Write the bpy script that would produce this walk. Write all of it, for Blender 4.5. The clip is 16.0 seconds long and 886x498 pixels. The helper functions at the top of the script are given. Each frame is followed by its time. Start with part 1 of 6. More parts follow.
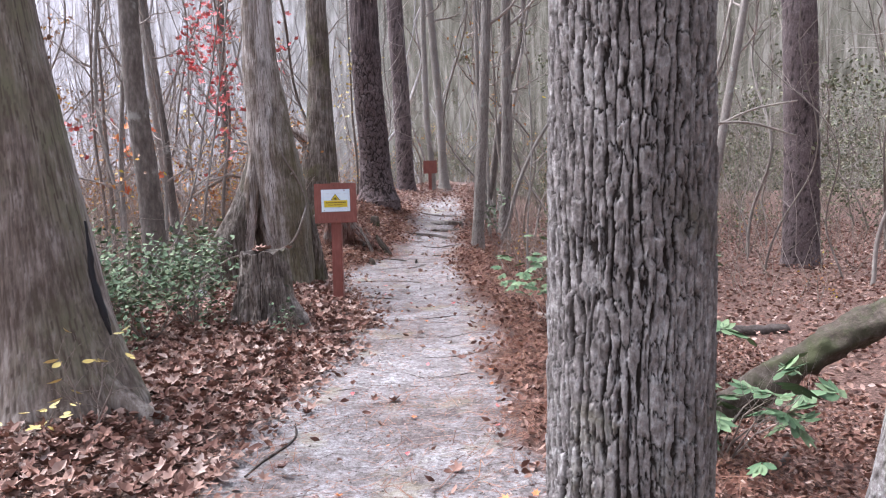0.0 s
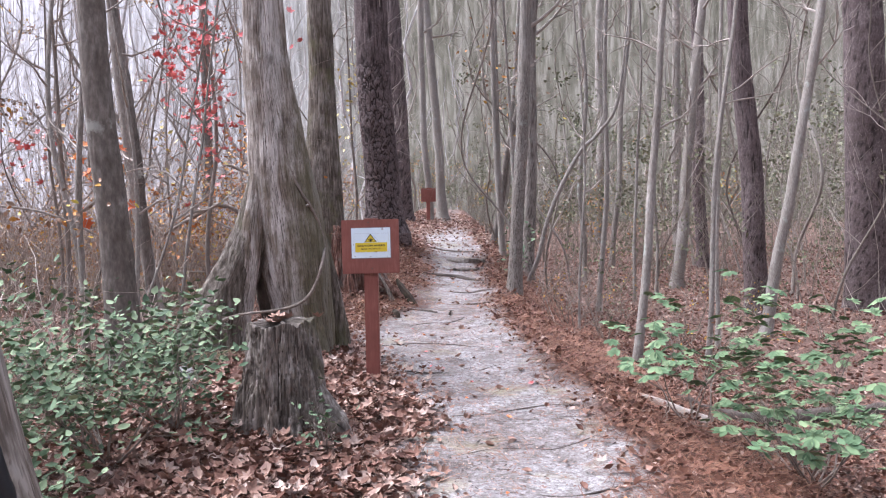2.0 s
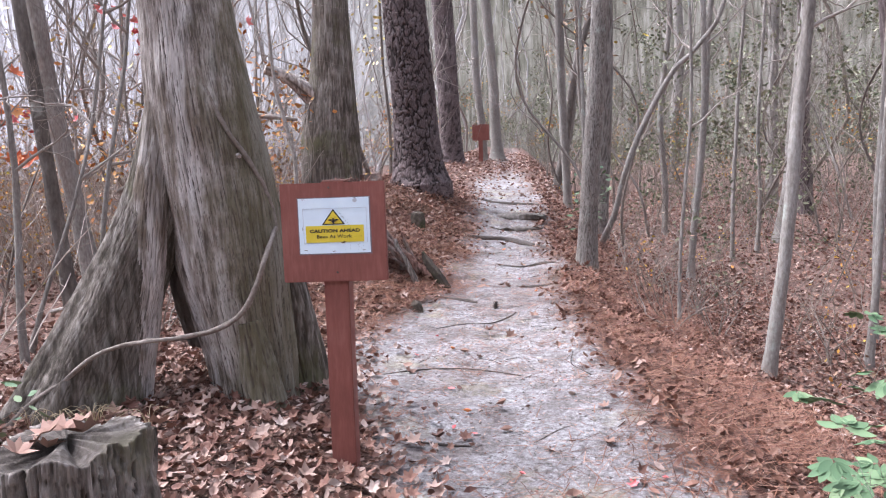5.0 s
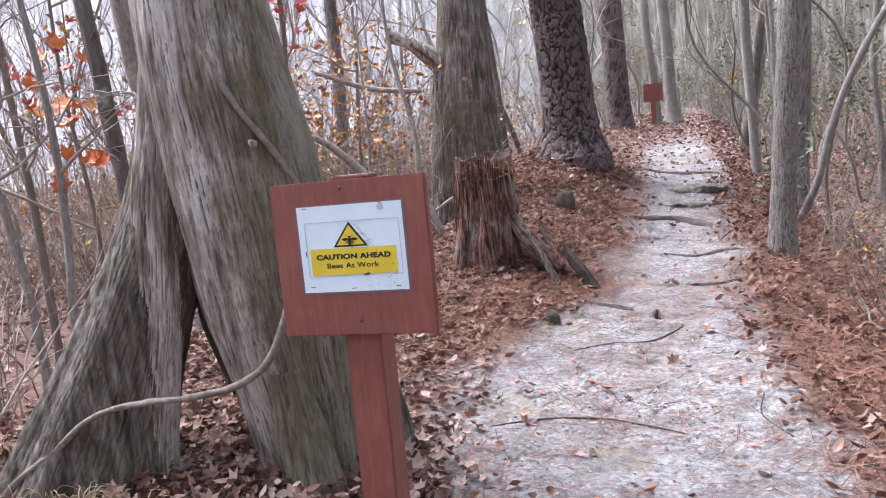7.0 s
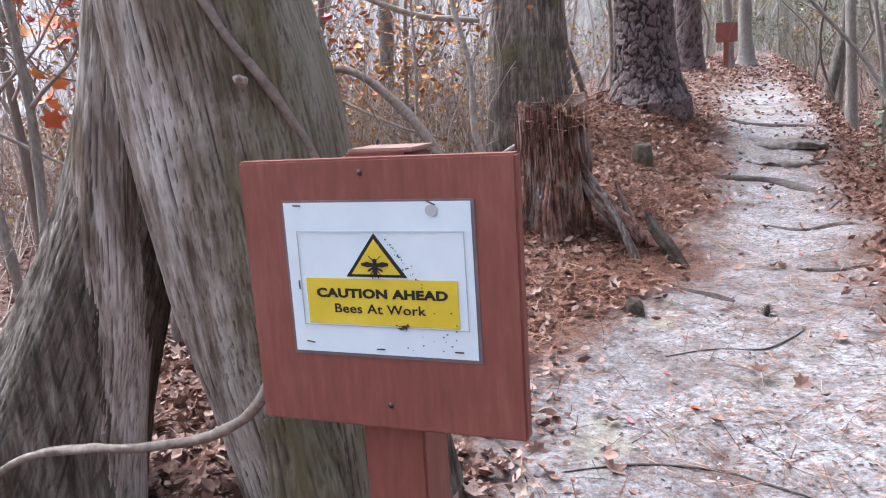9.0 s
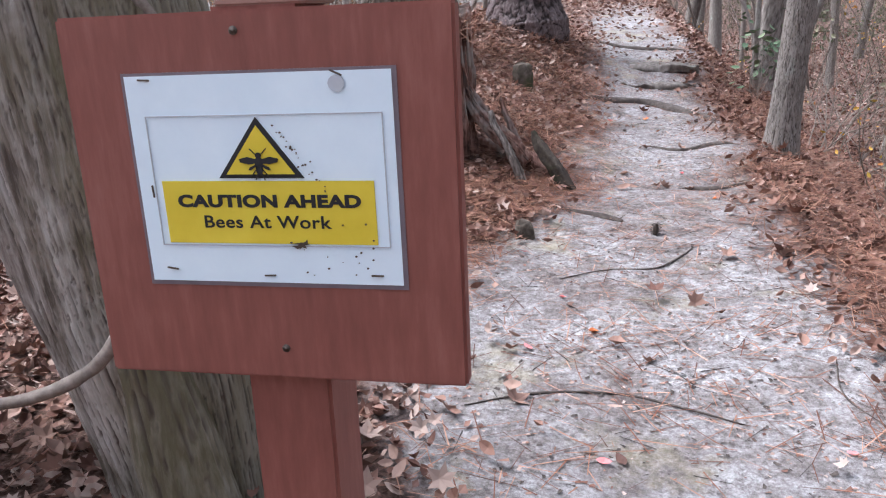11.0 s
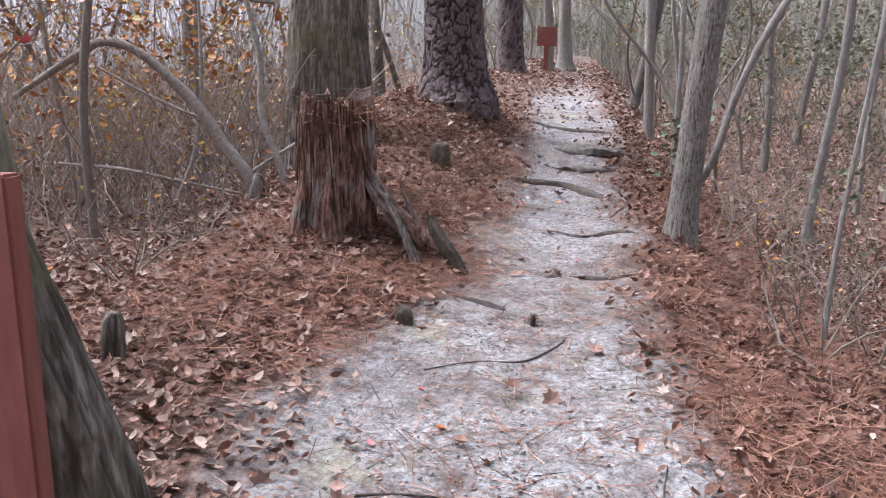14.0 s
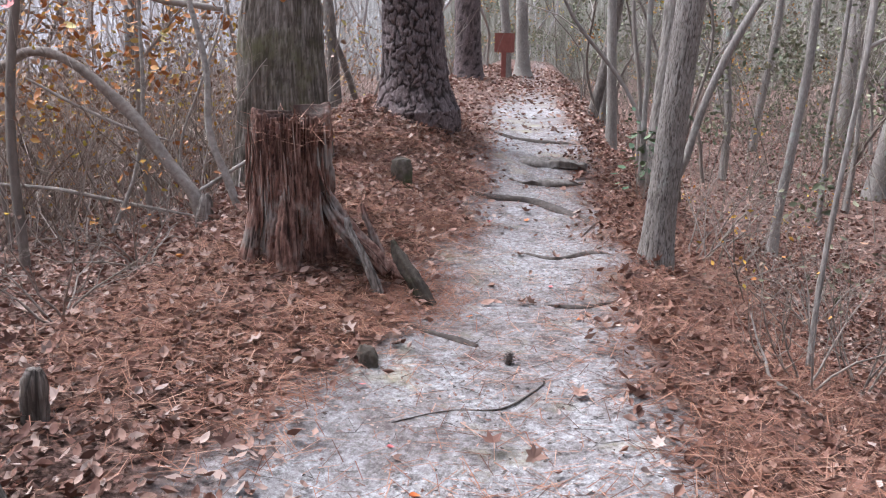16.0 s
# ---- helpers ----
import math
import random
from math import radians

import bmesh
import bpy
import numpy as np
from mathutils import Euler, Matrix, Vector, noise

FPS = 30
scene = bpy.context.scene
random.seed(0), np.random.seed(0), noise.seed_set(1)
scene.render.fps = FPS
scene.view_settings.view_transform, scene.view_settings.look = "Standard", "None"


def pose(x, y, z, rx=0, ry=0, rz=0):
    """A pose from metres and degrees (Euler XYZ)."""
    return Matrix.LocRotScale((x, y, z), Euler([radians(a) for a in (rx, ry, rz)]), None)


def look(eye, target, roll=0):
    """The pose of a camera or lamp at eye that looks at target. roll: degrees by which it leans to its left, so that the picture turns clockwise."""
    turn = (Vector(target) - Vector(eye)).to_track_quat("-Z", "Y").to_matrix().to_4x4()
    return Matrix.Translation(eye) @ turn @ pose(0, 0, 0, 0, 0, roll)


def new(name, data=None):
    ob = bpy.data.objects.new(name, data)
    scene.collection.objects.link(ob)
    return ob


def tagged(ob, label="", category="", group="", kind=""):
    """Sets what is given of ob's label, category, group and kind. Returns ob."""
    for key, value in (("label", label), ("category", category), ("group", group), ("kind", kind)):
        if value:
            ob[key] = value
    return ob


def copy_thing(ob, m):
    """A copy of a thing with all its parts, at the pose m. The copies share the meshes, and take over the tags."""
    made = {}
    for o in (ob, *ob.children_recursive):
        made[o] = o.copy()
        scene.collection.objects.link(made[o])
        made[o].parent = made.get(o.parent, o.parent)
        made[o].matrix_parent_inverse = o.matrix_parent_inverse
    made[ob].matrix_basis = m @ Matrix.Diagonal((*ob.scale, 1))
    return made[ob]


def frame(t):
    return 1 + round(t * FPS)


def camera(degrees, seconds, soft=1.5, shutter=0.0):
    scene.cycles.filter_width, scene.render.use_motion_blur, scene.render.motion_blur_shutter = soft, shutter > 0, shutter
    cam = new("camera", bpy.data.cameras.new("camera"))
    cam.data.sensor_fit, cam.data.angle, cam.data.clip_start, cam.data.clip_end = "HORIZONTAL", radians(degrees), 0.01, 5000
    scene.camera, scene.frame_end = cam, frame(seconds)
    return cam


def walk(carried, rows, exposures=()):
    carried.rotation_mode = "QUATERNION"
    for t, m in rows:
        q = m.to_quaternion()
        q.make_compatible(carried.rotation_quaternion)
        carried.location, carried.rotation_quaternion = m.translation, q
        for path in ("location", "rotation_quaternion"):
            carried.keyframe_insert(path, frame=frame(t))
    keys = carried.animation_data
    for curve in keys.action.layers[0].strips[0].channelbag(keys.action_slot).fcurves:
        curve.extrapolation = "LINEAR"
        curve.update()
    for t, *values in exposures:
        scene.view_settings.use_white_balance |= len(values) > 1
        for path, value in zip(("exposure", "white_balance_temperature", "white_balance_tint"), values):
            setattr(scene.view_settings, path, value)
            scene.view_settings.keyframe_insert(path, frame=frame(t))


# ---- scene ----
cam = camera(58.8, 16.0, 1.1)
METRES, EYE, TILT, LEAN, TURN = 8.1, 1.2, -4.5, 1.5, 0.0
ROWS = [
    (0.0, 0.0, 0.0, 0.0, 0.0, 0.0, 0.0),
    (0.5, -0.0245, 0.0615, 0.0047, 0.78, -0.61, -0.45),
    (1.0, -0.0504, 0.1209, 0.0162, 1.97, -1.37, -0.48),
    (1.5, -0.0703, 0.1824, 0.0272, 0.49, -1.26, -0.23),
    (2.0, -0.0891, 0.2497, 0.0296, -1.93, 1.94, -0.13),
    (2.5, -0.0883, 0.3124, 0.0347, -2.51, -0.97, 0.76),
    (3.0, -0.0768, 0.3756, 0.0454, -0.92, 1.05, -0.24),
    (5.5, -0.0538, 0.6161, 0.0675, 5.21, -3.06, 1.18),
    (6.0, -0.0405, 0.6578, 0.0677, 12.33, -2.52, 2.7),
    (6.5, -0.0329, 0.6926, 0.0735, 14.51, -3.07, 2.2),
    (7.0, -0.0393, 0.7271, 0.0745, 15.34, -4.27, 2.99),
    (7.5, -0.0462, 0.7562, 0.078, 15.78, -6.38, 3.14),
    (8.0, -0.0507, 0.7874, 0.0775, 21.54, -8.07, 3.85),
    (8.5, -0.0604, 0.8125, 0.0836, 23.42, -9.47, 2.91),
    (9.0, -0.0769, 0.8282, 0.0837, 18.66, -8.69, 0.99),
    (9.5, -0.0904, 0.8436, 0.0781, 10.84, -10.27, 0.76),
    (12.0, -0.092, 0.8569, 0.0735, 7.93, -14.54, -0.67),
    (12.5, -0.0783, 0.8571, 0.0794, 6.09, -14.45, -2.38),
    (13.0, -0.0607, 0.8607, 0.0859, 7.62, -10.42, -2.63),
    (13.5, -0.0484, 0.8635, 0.0877, 7.72, -9.23, -2.25),
    (14.0, -0.0453, 0.8648, 0.0883, 7.17, -9.39, -2.44),
    (14.5, -0.0422, 0.8674, 0.0881, 7.26, -9.34, -2.48),
    (15.0, -0.0423, 0.8728, 0.0871, 7.47, -10.17, -1.6),
    (15.5, -0.0513, 0.891, 0.092, 4.62, -9.65, -3.12),
    (16.0, -0.056, 0.9041, 0.0965, 3.92, -8.96, -2.3),
]
walk(cam, [(t, pose(0, 0, EYE, TILT, LEAN, TURN) @ pose(METRES * x, METRES * y, METRES * z, 90 + pitch, roll, yaw)) for t, x, y, z, yaw, pitch, roll in ROWS],
     exposures=[(0.0, 1.40, 5820, 16), (3.0, 1.60, 5800, 16.5), (9.5, 1.66, 5700, 12), (12.0, 1.38, 5760, 12), (16.0, 1.40, 5740, 12)])

# ---- light: bright overcast sky, soft light from the upper left ----
SUN_ELEV, SUN_TURN = 58.0, 72.0
world = bpy.data.worlds.new("overcast_sky")
scene.world = world
world.use_nodes = True
wn = world.node_tree.nodes
sky = wn.new("ShaderNodeTexSky")
sky.sky_type = "NISHITA"
sky.sun_disc = False
sky.sun_elevation = radians(SUN_ELEV)
sky.sun_rotation = radians(-SUN_TURN)
sky.air_density, sky.dust_density, sky.ozone_density = 1.0, 6.0, 1.0
grey = wn.new("ShaderNodeHueSaturation")
grey.inputs["Saturation"].default_value = 0.35
world.node_tree.links.new(sky.outputs[0], grey.inputs["Color"])
world.node_tree.links.new(grey.outputs[0], wn["Background"].inputs[0])
wn["Background"].inputs[1].default_value = 0.14
sun = new("sun", bpy.data.lights.new("sun", "SUN"))
sun.data.energy = 1.75
sun.data.angle = radians(34)
sun.data.color = (1.0, 0.965, 0.93)
sun.matrix_world = look((0, 0, 20), (20 * math.sin(radians(SUN_TURN)) * math.cos(radians(SUN_ELEV)), -20 * math.cos(radians(SUN_TURN)) * math.cos(radians(SUN_ELEV)), 20 - 20 * math.sin(radians(SUN_ELEV))))


# ---- materials ----
def ramp(nt, fac, stops):
    r = nt.nodes.new("ShaderNodeValToRGB")
    e = r.color_ramp.elements
    while len(e) < len(stops):
        e.new(0.5)
    for el, (p, c) in zip(e, stops):
        el.position, el.color = p, (*c, 1)
    nt.links.new(fac, r.inputs[0])
    return r.outputs[0]


def mixed(nt, fac, a, b, how="MIX"):
    m = nt.nodes.new("ShaderNodeMix")
    m.data_type, m.blend_type = "RGBA", how
    for sock, v in ((m.inputs[0], fac), (m.inputs[6], a), (m.inputs[7], b)):
        if isinstance(v, (int, float)):
            sock.default_value = v
        elif isinstance(v, tuple):
            sock.default_value = (*v, 1)
        else:
            nt.links.new(v, sock)
    return m.outputs[2]


def surface(name, stops, scale=8.0, stretch=(1, 1, 1), rough=0.85, bump=0.3, depth=0.01, groove=None, patch=None, patch_scale=2.0, patch_at=(0.55, 0.7), island=0.0, single=0.0, coarse=1.2, spec=0.3, worn=None, side=None):
    """Principled surface: fine grain through a ramp of base colours, a second coarse scale, optional patches (moss, lichen, stains)."""
    m = bpy.data.materials.new(name)
    m.use_nodes = True
    nt = m.node_tree
    bsdf = nt.nodes["Principled BSDF"]
    tc = nt.nodes.new("ShaderNodeTexCoord")
    info = nt.nodes.new("ShaderNodeObjectInfo")
    shift = nt.nodes.new("ShaderNodeVectorMath")
    shift.operation = "SCALE"
    shift.inputs[0].default_value = (13.0, 7.0, 5.0)
    nt.links.new(info.outputs["Random"], shift.inputs["Scale"])
    at = nt.nodes.new("ShaderNodeVectorMath")
    at.operation = "ADD"
    nt.links.new(tc.outputs["Object"], at.inputs[0])
    nt.links.new(shift.outputs[0], at.inputs[1])
    mp = nt.nodes.new("ShaderNodeMapping")
    mp.inputs["Scale"].default_value = stretch
    nt.links.new(at.outputs[0], mp.inputs[0])

    def tex(sc, detail, src):
        n = nt.nodes.new("ShaderNodeTexNoise")
        n.inputs["Scale"].default_value, n.inputs["Detail"].default_value, n.inputs["Roughness"].default_value = sc, detail, 0.65
        nt.links.new(src, n.inputs["Vector"])
        return n.outputs["Fac"]

    fine = tex(scale, 6, mp.outputs[0])
    wide = tex(coarse, 3, at.outputs[0])
    add = nt.nodes.new("ShaderNodeMath")
    add.operation = "MULTIPLY_ADD"
    add.inputs[1].default_value = 0.55
    nt.links.new(wide, add.inputs[0])
    sub = nt.nodes.new("ShaderNodeMath")
    sub.operation = "ADD"
    sub.inputs[1].default_value = -0.275
    nt.links.new(fine, sub.inputs[0])
    nt.links.new(sub.outputs[0], add.inputs[2])
    fac = add.outputs[0]
    if island or single:
        src = nt.nodes.new("ShaderNodeNewGeometry").outputs["Random Per Island"] if island else info.outputs["Random"]
        part_of = nt.nodes.new("ShaderNodeMath")
        part_of.operation = "MULTIPLY_ADD"
        part_of.inputs[1].default_value = island or single
        nt.links.new(src, part_of.inputs[0])
        dim = nt.nodes.new("ShaderNodeMath")
        dim.operation = "MULTIPLY_ADD"
        dim.inputs[1].default_value = 1.0 - (island or single)
        nt.links.new(fac, dim.inputs[0])
        nt.links.new(part_of.outputs[0], dim.inputs[2])
        part_of.inputs[2].default_value = 0.0
        fac = dim.outputs[0]
    col = ramp(nt, fac, stops)
    if patch:
        pm = ramp(nt, tex(patch_scale, 5, at.outputs[0]), ((patch_at[0], (0, 0, 0)), (patch_at[1], (1, 1, 1))))
        col = mixed(nt, pm, col, patch)
    if worn:
        pm = ramp(nt, tex(worn[1], 5, mp.outputs[0]), ((worn[2], (0, 0, 0)), (worn[2] + .12, (1, 1, 1))))
        col = mixed(nt, pm, col, worn[0])
    # side: moss and the trunk's shaded half painted as one, darker toward +X
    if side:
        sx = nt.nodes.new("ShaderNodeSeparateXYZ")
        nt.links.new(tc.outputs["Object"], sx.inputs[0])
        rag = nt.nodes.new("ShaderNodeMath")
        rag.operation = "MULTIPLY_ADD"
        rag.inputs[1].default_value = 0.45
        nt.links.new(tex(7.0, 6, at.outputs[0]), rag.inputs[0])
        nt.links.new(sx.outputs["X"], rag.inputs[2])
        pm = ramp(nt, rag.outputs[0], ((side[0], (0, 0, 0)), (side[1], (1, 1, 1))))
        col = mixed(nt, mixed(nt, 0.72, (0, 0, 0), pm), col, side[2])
    # Cracks darken the colour with depth: dark furrow bark and shade in one.
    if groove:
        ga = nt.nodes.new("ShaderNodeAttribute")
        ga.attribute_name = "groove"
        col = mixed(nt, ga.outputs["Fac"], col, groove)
    nt.links.new(col, bsdf.inputs["Base Color"])
    bsdf.inputs["Roughness"].default_value = rough
    bsdf.inputs["Specular IOR Level"].default_value = spec
    if bump:
        b = nt.nodes.new("ShaderNodeBump")
        b.inputs["Strength"].default_value, b.inputs["Distance"].default_value = bump, depth
        nt.links.new(fine, b.inputs["Height"])
        nt.links.new(b.outputs[0], bsdf.inputs["Normal"])
    return m


BARK_OAK = surface("furrowed_bark", ((0.28, (0.113, 0.099, 0.091)), (0.48, (0.223, 0.202, 0.190)), (0.62, (0.336, 0.318, 0.304)), (0.76, (0.504, 0.491, 0.479))), 55, (1, 1, 0.7), 0.9, 1.0, 0.012, groove=(0.04, 0.032, 0.027), patch=(0.13, 0.12, 0.075), patch_scale=2.6, patch_at=(0.56, 0.70), coarse=4.0)
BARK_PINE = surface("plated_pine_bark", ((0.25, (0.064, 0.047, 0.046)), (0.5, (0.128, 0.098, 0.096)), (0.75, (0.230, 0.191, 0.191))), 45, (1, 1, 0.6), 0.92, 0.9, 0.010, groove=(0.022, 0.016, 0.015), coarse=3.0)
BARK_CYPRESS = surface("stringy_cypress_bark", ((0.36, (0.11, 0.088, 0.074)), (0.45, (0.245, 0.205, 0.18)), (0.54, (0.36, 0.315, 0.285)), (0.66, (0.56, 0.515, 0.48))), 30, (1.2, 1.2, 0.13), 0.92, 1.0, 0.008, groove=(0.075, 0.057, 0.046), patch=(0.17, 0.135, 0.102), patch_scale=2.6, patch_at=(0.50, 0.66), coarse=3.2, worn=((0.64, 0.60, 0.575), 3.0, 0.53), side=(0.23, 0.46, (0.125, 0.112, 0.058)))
BARK_BROWN = surface("smooth_brown_cypress_bark", ((0.36, (0.096, 0.075, 0.060)), (0.47, (0.160, 0.130, 0.108)), (0.56, (0.216, 0.182, 0.156)), (0.66, (0.312, 0.276, 0.244))), 24, (1.2, 1.2, 0.1), 0.92, 0.7, 0.005, groove=(0.085, 0.066, 0.052), patch=(0.17, 0.165, 0.105), patch_scale=1.6, patch_at=(0.48, 0.66), coarse=3.0, worn=((0.42, 0.385, 0.35), 1.5, 0.60))
BARK_GREY = surface("grey_hardwood_bark", ((0.25, (0.138, 0.119, 0.103)), (0.5, (0.237, 0.213, 0.191)), (0.75, (0.353, 0.331, 0.310))), 70, (1, 1, 0.3), 0.9, 0.6, 0.006, groove=(0.075, 0.062, 0.053), patch=(0.33, 0.35, 0.31), patch_scale=5, patch_at=(0.60, 0.68))
BARK_DARK = surface("dark_bark", ((0.25, (0.07, 0.06, 0.052)), (0.5, (0.145, 0.125, 0.11)), (0.75, (0.26, 0.235, 0.215))), 24, (1, 1, 0.4), 0.9, 0.5, 0.006, patch=(0.32, 0.32, 0.29), patch_scale=4, patch_at=(0.62, 0.70))
BARK_SAP = surface("sapling_bark", ((0.15, (0.095, 0.076, 0.063)), (0.5, (0.205, 0.175, 0.152)), (0.85, (0.37, 0.34, 0.31))), 30, (1, 1, 0.4), 0.9, 0.3, 0.003, single=0.45)
TWIG = surface("bare_twigs", ((0.1, (0.15, 0.122, 0.102)), (0.5, (0.28, 0.24, 0.21)), (0.9, (0.46, 0.42, 0.39))), 6, rough=0.9, bump=0, island=0.7)
BRUSH = surface("dry_brush", ((0.1, (0.17, 0.13, 0.105)), (0.5, (0.34, 0.28, 0.24)), (0.9, (0.54, 0.48, 0.43))), 6, rough=0.9, bump=0, island=0.75)
BRUSH_DARK = surface("dark_woodland_brush", ((0.1, (0.085, 0.068, 0.053)), (0.5, (0.185, 0.155, 0.125)), (0.9, (0.33, 0.29, 0.25))), 6, rough=0.9, bump=0, island=0.75)
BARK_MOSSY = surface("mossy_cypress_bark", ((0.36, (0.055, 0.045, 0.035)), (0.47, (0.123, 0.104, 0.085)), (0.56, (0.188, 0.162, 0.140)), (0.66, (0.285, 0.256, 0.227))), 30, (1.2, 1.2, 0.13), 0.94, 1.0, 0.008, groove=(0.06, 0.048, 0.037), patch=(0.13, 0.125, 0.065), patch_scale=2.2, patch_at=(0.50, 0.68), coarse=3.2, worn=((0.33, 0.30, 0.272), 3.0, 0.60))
BARK_PALE = surface("worn_pale_cypress_bark", ((0.3, (0.21, 0.175, 0.152)), (0.5, (0.38, 0.335, 0.305)), (0.7, (0.58, 0.54, 0.515))), 60, (1.3, 1.3, 0.16), 0.92, 0.8, 0.008, groove=(0.09, 0.07, 0.056), coarse=2.2)
# The haze of the distance is mixed into this pale bark colour.
WOODS_HAZED = surface("haze_paled_bark", ((0.1, (0.27, 0.245, 0.235)), (0.5, (0.42, 0.395, 0.385)), (0.9, (0.60, 0.58, 0.575))), 3, rough=0.95, bump=0, island=0.75)
STUMP = surface("weathered_stump_wood", ((0.34, (0.07, 0.056, 0.047)), (0.47, (0.17, 0.142, 0.122)), (0.57, (0.255, 0.22, 0.195)), (0.7, (0.42, 0.38, 0.35))), 34, (1.3, 1.3, 0.12), 0.92, 0.9, 0.01, groove=(0.03, 0.023, 0.019), patch=(0.12, 0.11, 0.065), patch_scale=2.5, patch_at=(0.58, 0.74), coarse=4.0)
STUMP_RED = surface("rotten_red_stump_wood", ((0.33, (0.055, 0.027, 0.021)), (0.45, (0.145, 0.074, 0.056)), (0.57, (0.235, 0.136, 0.106)), (0.7, (0.36, 0.25, 0.21))), 34, (1.3, 1.3, 0.14), 0.95, 0.9, 0.01, groove=(0.03, 0.018, 0.014), patch=(0.27, 0.235, 0.21), patch_scale=4.0, patch_at=(0.52, 0.64), coarse=4.0)
ROOT = surface("dark_root_wood", ((0.2, (0.026, 0.02, 0.017)), (0.5, (0.068, 0.054, 0.046)), (0.8, (0.14, 0.12, 0.108))), 30, (1, 1, 1), 0.85, 0.5, 0.006)
VINE = surface("vine_bark", ((0.2, (0.12, 0.095, 0.08)), (0.5, (0.24, 0.20, 0.17)), (0.8, (0.36, 0.32, 0.29))), 40, (1, 1, 1), 0.85, 0.4, 0.004)
MOSSY = surface("mossy_log_bark", ((0.2, (0.03, 0.024, 0.02)), (0.5, (0.08, 0.064, 0.05)), (0.8, (0.17, 0.145, 0.12))), 30, (1, 1, 1), 0.95, 0.8, 0.010, patch=(0.058, 0.062, 0.03), patch_scale=4, patch_at=(0.48, 0.62))
DEADWOOD = surface("bleached_dead_wood", ((0.2, (0.14, 0.12, 0.10)), (0.5, (0.30, 0.265, 0.235)), (0.8, (0.46, 0.42, 0.385))), 30, (1, 1, 1), 0.9, 0.5, 0.006)
LITTER = surface("fallen_leaves", ((0.0, (0.070, 0.036, 0.029)), (0.22, (0.155, 0.076, 0.056)), (0.45, (0.240, 0.130, 0.096)), (0.62, (0.315, 0.198, 0.154)), (0.8, (0.375, 0.268, 0.222)), (1.0, (0.47, 0.385, 0.34))), 14, rough=0.75, bump=0.2, depth=0.003, island=0.85)
NEEDLES = surface("pine_straw", ((0.0, (0.058, 0.026, 0.017)), (0.35, (0.180, 0.074, 0.045)), (0.7, (0.320, 0.150, 0.092)), (1.0, (0.52, 0.33, 0.24))), 6, rough=0.7, bump=0, island=0.85)
# Darker copies of LITTER and NEEDLES: shade of the low bank in the colour.
LITTER_SHADED = surface("shaded_fallen_leaves", ((0.0, (0.045, 0.021, 0.016)), (0.25, (0.108, 0.048, 0.033)), (0.5, (0.178, 0.085, 0.058)), (0.72, (0.245, 0.132, 0.094)), (0.9, (0.315, 0.198, 0.15)), (1.0, (0.40, 0.30, 0.25))), 14, rough=0.6, bump=0.2, depth=0.003, island=0.85)
NEEDLES_SHADED = surface("shaded_pine_straw", ((0.0, (0.04, 0.018, 0.012)), (0.35, (0.125, 0.05, 0.03)), (0.7, (0.23, 0.105, 0.064)), (1.0, (0.40, 0.24, 0.17))), 6, rough=0.6, bump=0, island=0.85)
GREEN = surface("green_leaves", ((0.1, (0.060, 0.106, 0.055)), (0.5, (0.119, 0.191, 0.098)), (0.9, (0.221, 0.293, 0.157))), 10, rough=0.7, bump=0, island=0.7, spec=0.2)
HOLLY = surface("blue_green_leaves", ((0.1, (0.058, 0.090, 0.056)), (0.5, (0.122, 0.182, 0.105)), (0.9, (0.25, 0.31, 0.185))), 10, rough=0.75, bump=0, island=0.75, spec=0.2)
YELLOW = surface("yellow_leaves", ((0.1, (0.45, 0.34, 0.09)), (0.5, (0.6, 0.5, 0.19)), (0.9, (0.72, 0.62, 0.3))), 10, rough=0.55, bump=0, island=0.7)
RED = surface("red_maple_leaves", ((0.1, (0.48, 0.08, 0.08)), (0.5, (0.68, 0.17, 0.17)), (0.9, (0.8, 0.34, 0.32))), 10, rough=0.55, bump=0, island=0.7)
ORANGE = surface("orange_leaves", ((0.1, (0.55, 0.12, 0.05)), (0.5, (0.68, 0.22, 0.08)), (0.9, (0.75, 0.38, 0.14))), 10, rough=0.55, bump=0, island=0.7)
AUTUMN = surface("autumn_brush_leaves", ((0.0, (0.12, 0.07, 0.045)), (0.3, (0.26, 0.165, 0.11)), (0.5, (0.38, 0.27, 0.20)), (0.62, (0.46, 0.18, 0.05)), (0.82, (0.52, 0.30, 0.05)), (0.93, (0.5, 0.40, 0.07)), (1.0, (0.22, 0.26, 0.08))), 8, rough=0.6, bump=0, island=0.9)
RUSSET = surface("russet_leaves", ((0.1, (0.30, 0.11, 0.035)), (0.5, (0.50, 0.21, 0.07)), (0.9, (0.58, 0.36, 0.12))), 10, rough=0.6, bump=0, island=0.75)
EVERGREEN = surface("distant_evergreen", ((0.1, (0.085, 0.10, 0.058)), (0.5, (0.165, 0.175, 0.105)), (0.9, (0.275, 0.265, 0.17))), 8, rough=0.6, bump=0, island=0.8)
PAINT = surface("red_brown_paint", ((0.2, (0.175, 0.056, 0.042)), (0.5, (0.225, 0.075, 0.057)), (0.8, (0.285, 0.112, 0.088))), 60, (1, 1, 0.15), 0.62, 0.25, 0.002, coarse=5, spec=0.4)
PAPER = surface("laminated_paper", ((0.2, (0.66, 0.77, 0.86)), (0.8, (0.76, 0.86, 0.93))), 14, rough=0.35, bump=0.05, depth=0.002, coarse=4, spec=0.5)
LAMINATE = surface("grey_laminate_edge", ((0.2, (0.13, 0.10, 0.115)), (0.8, (0.22, 0.18, 0.20))), 20, rough=0.3, bump=0)
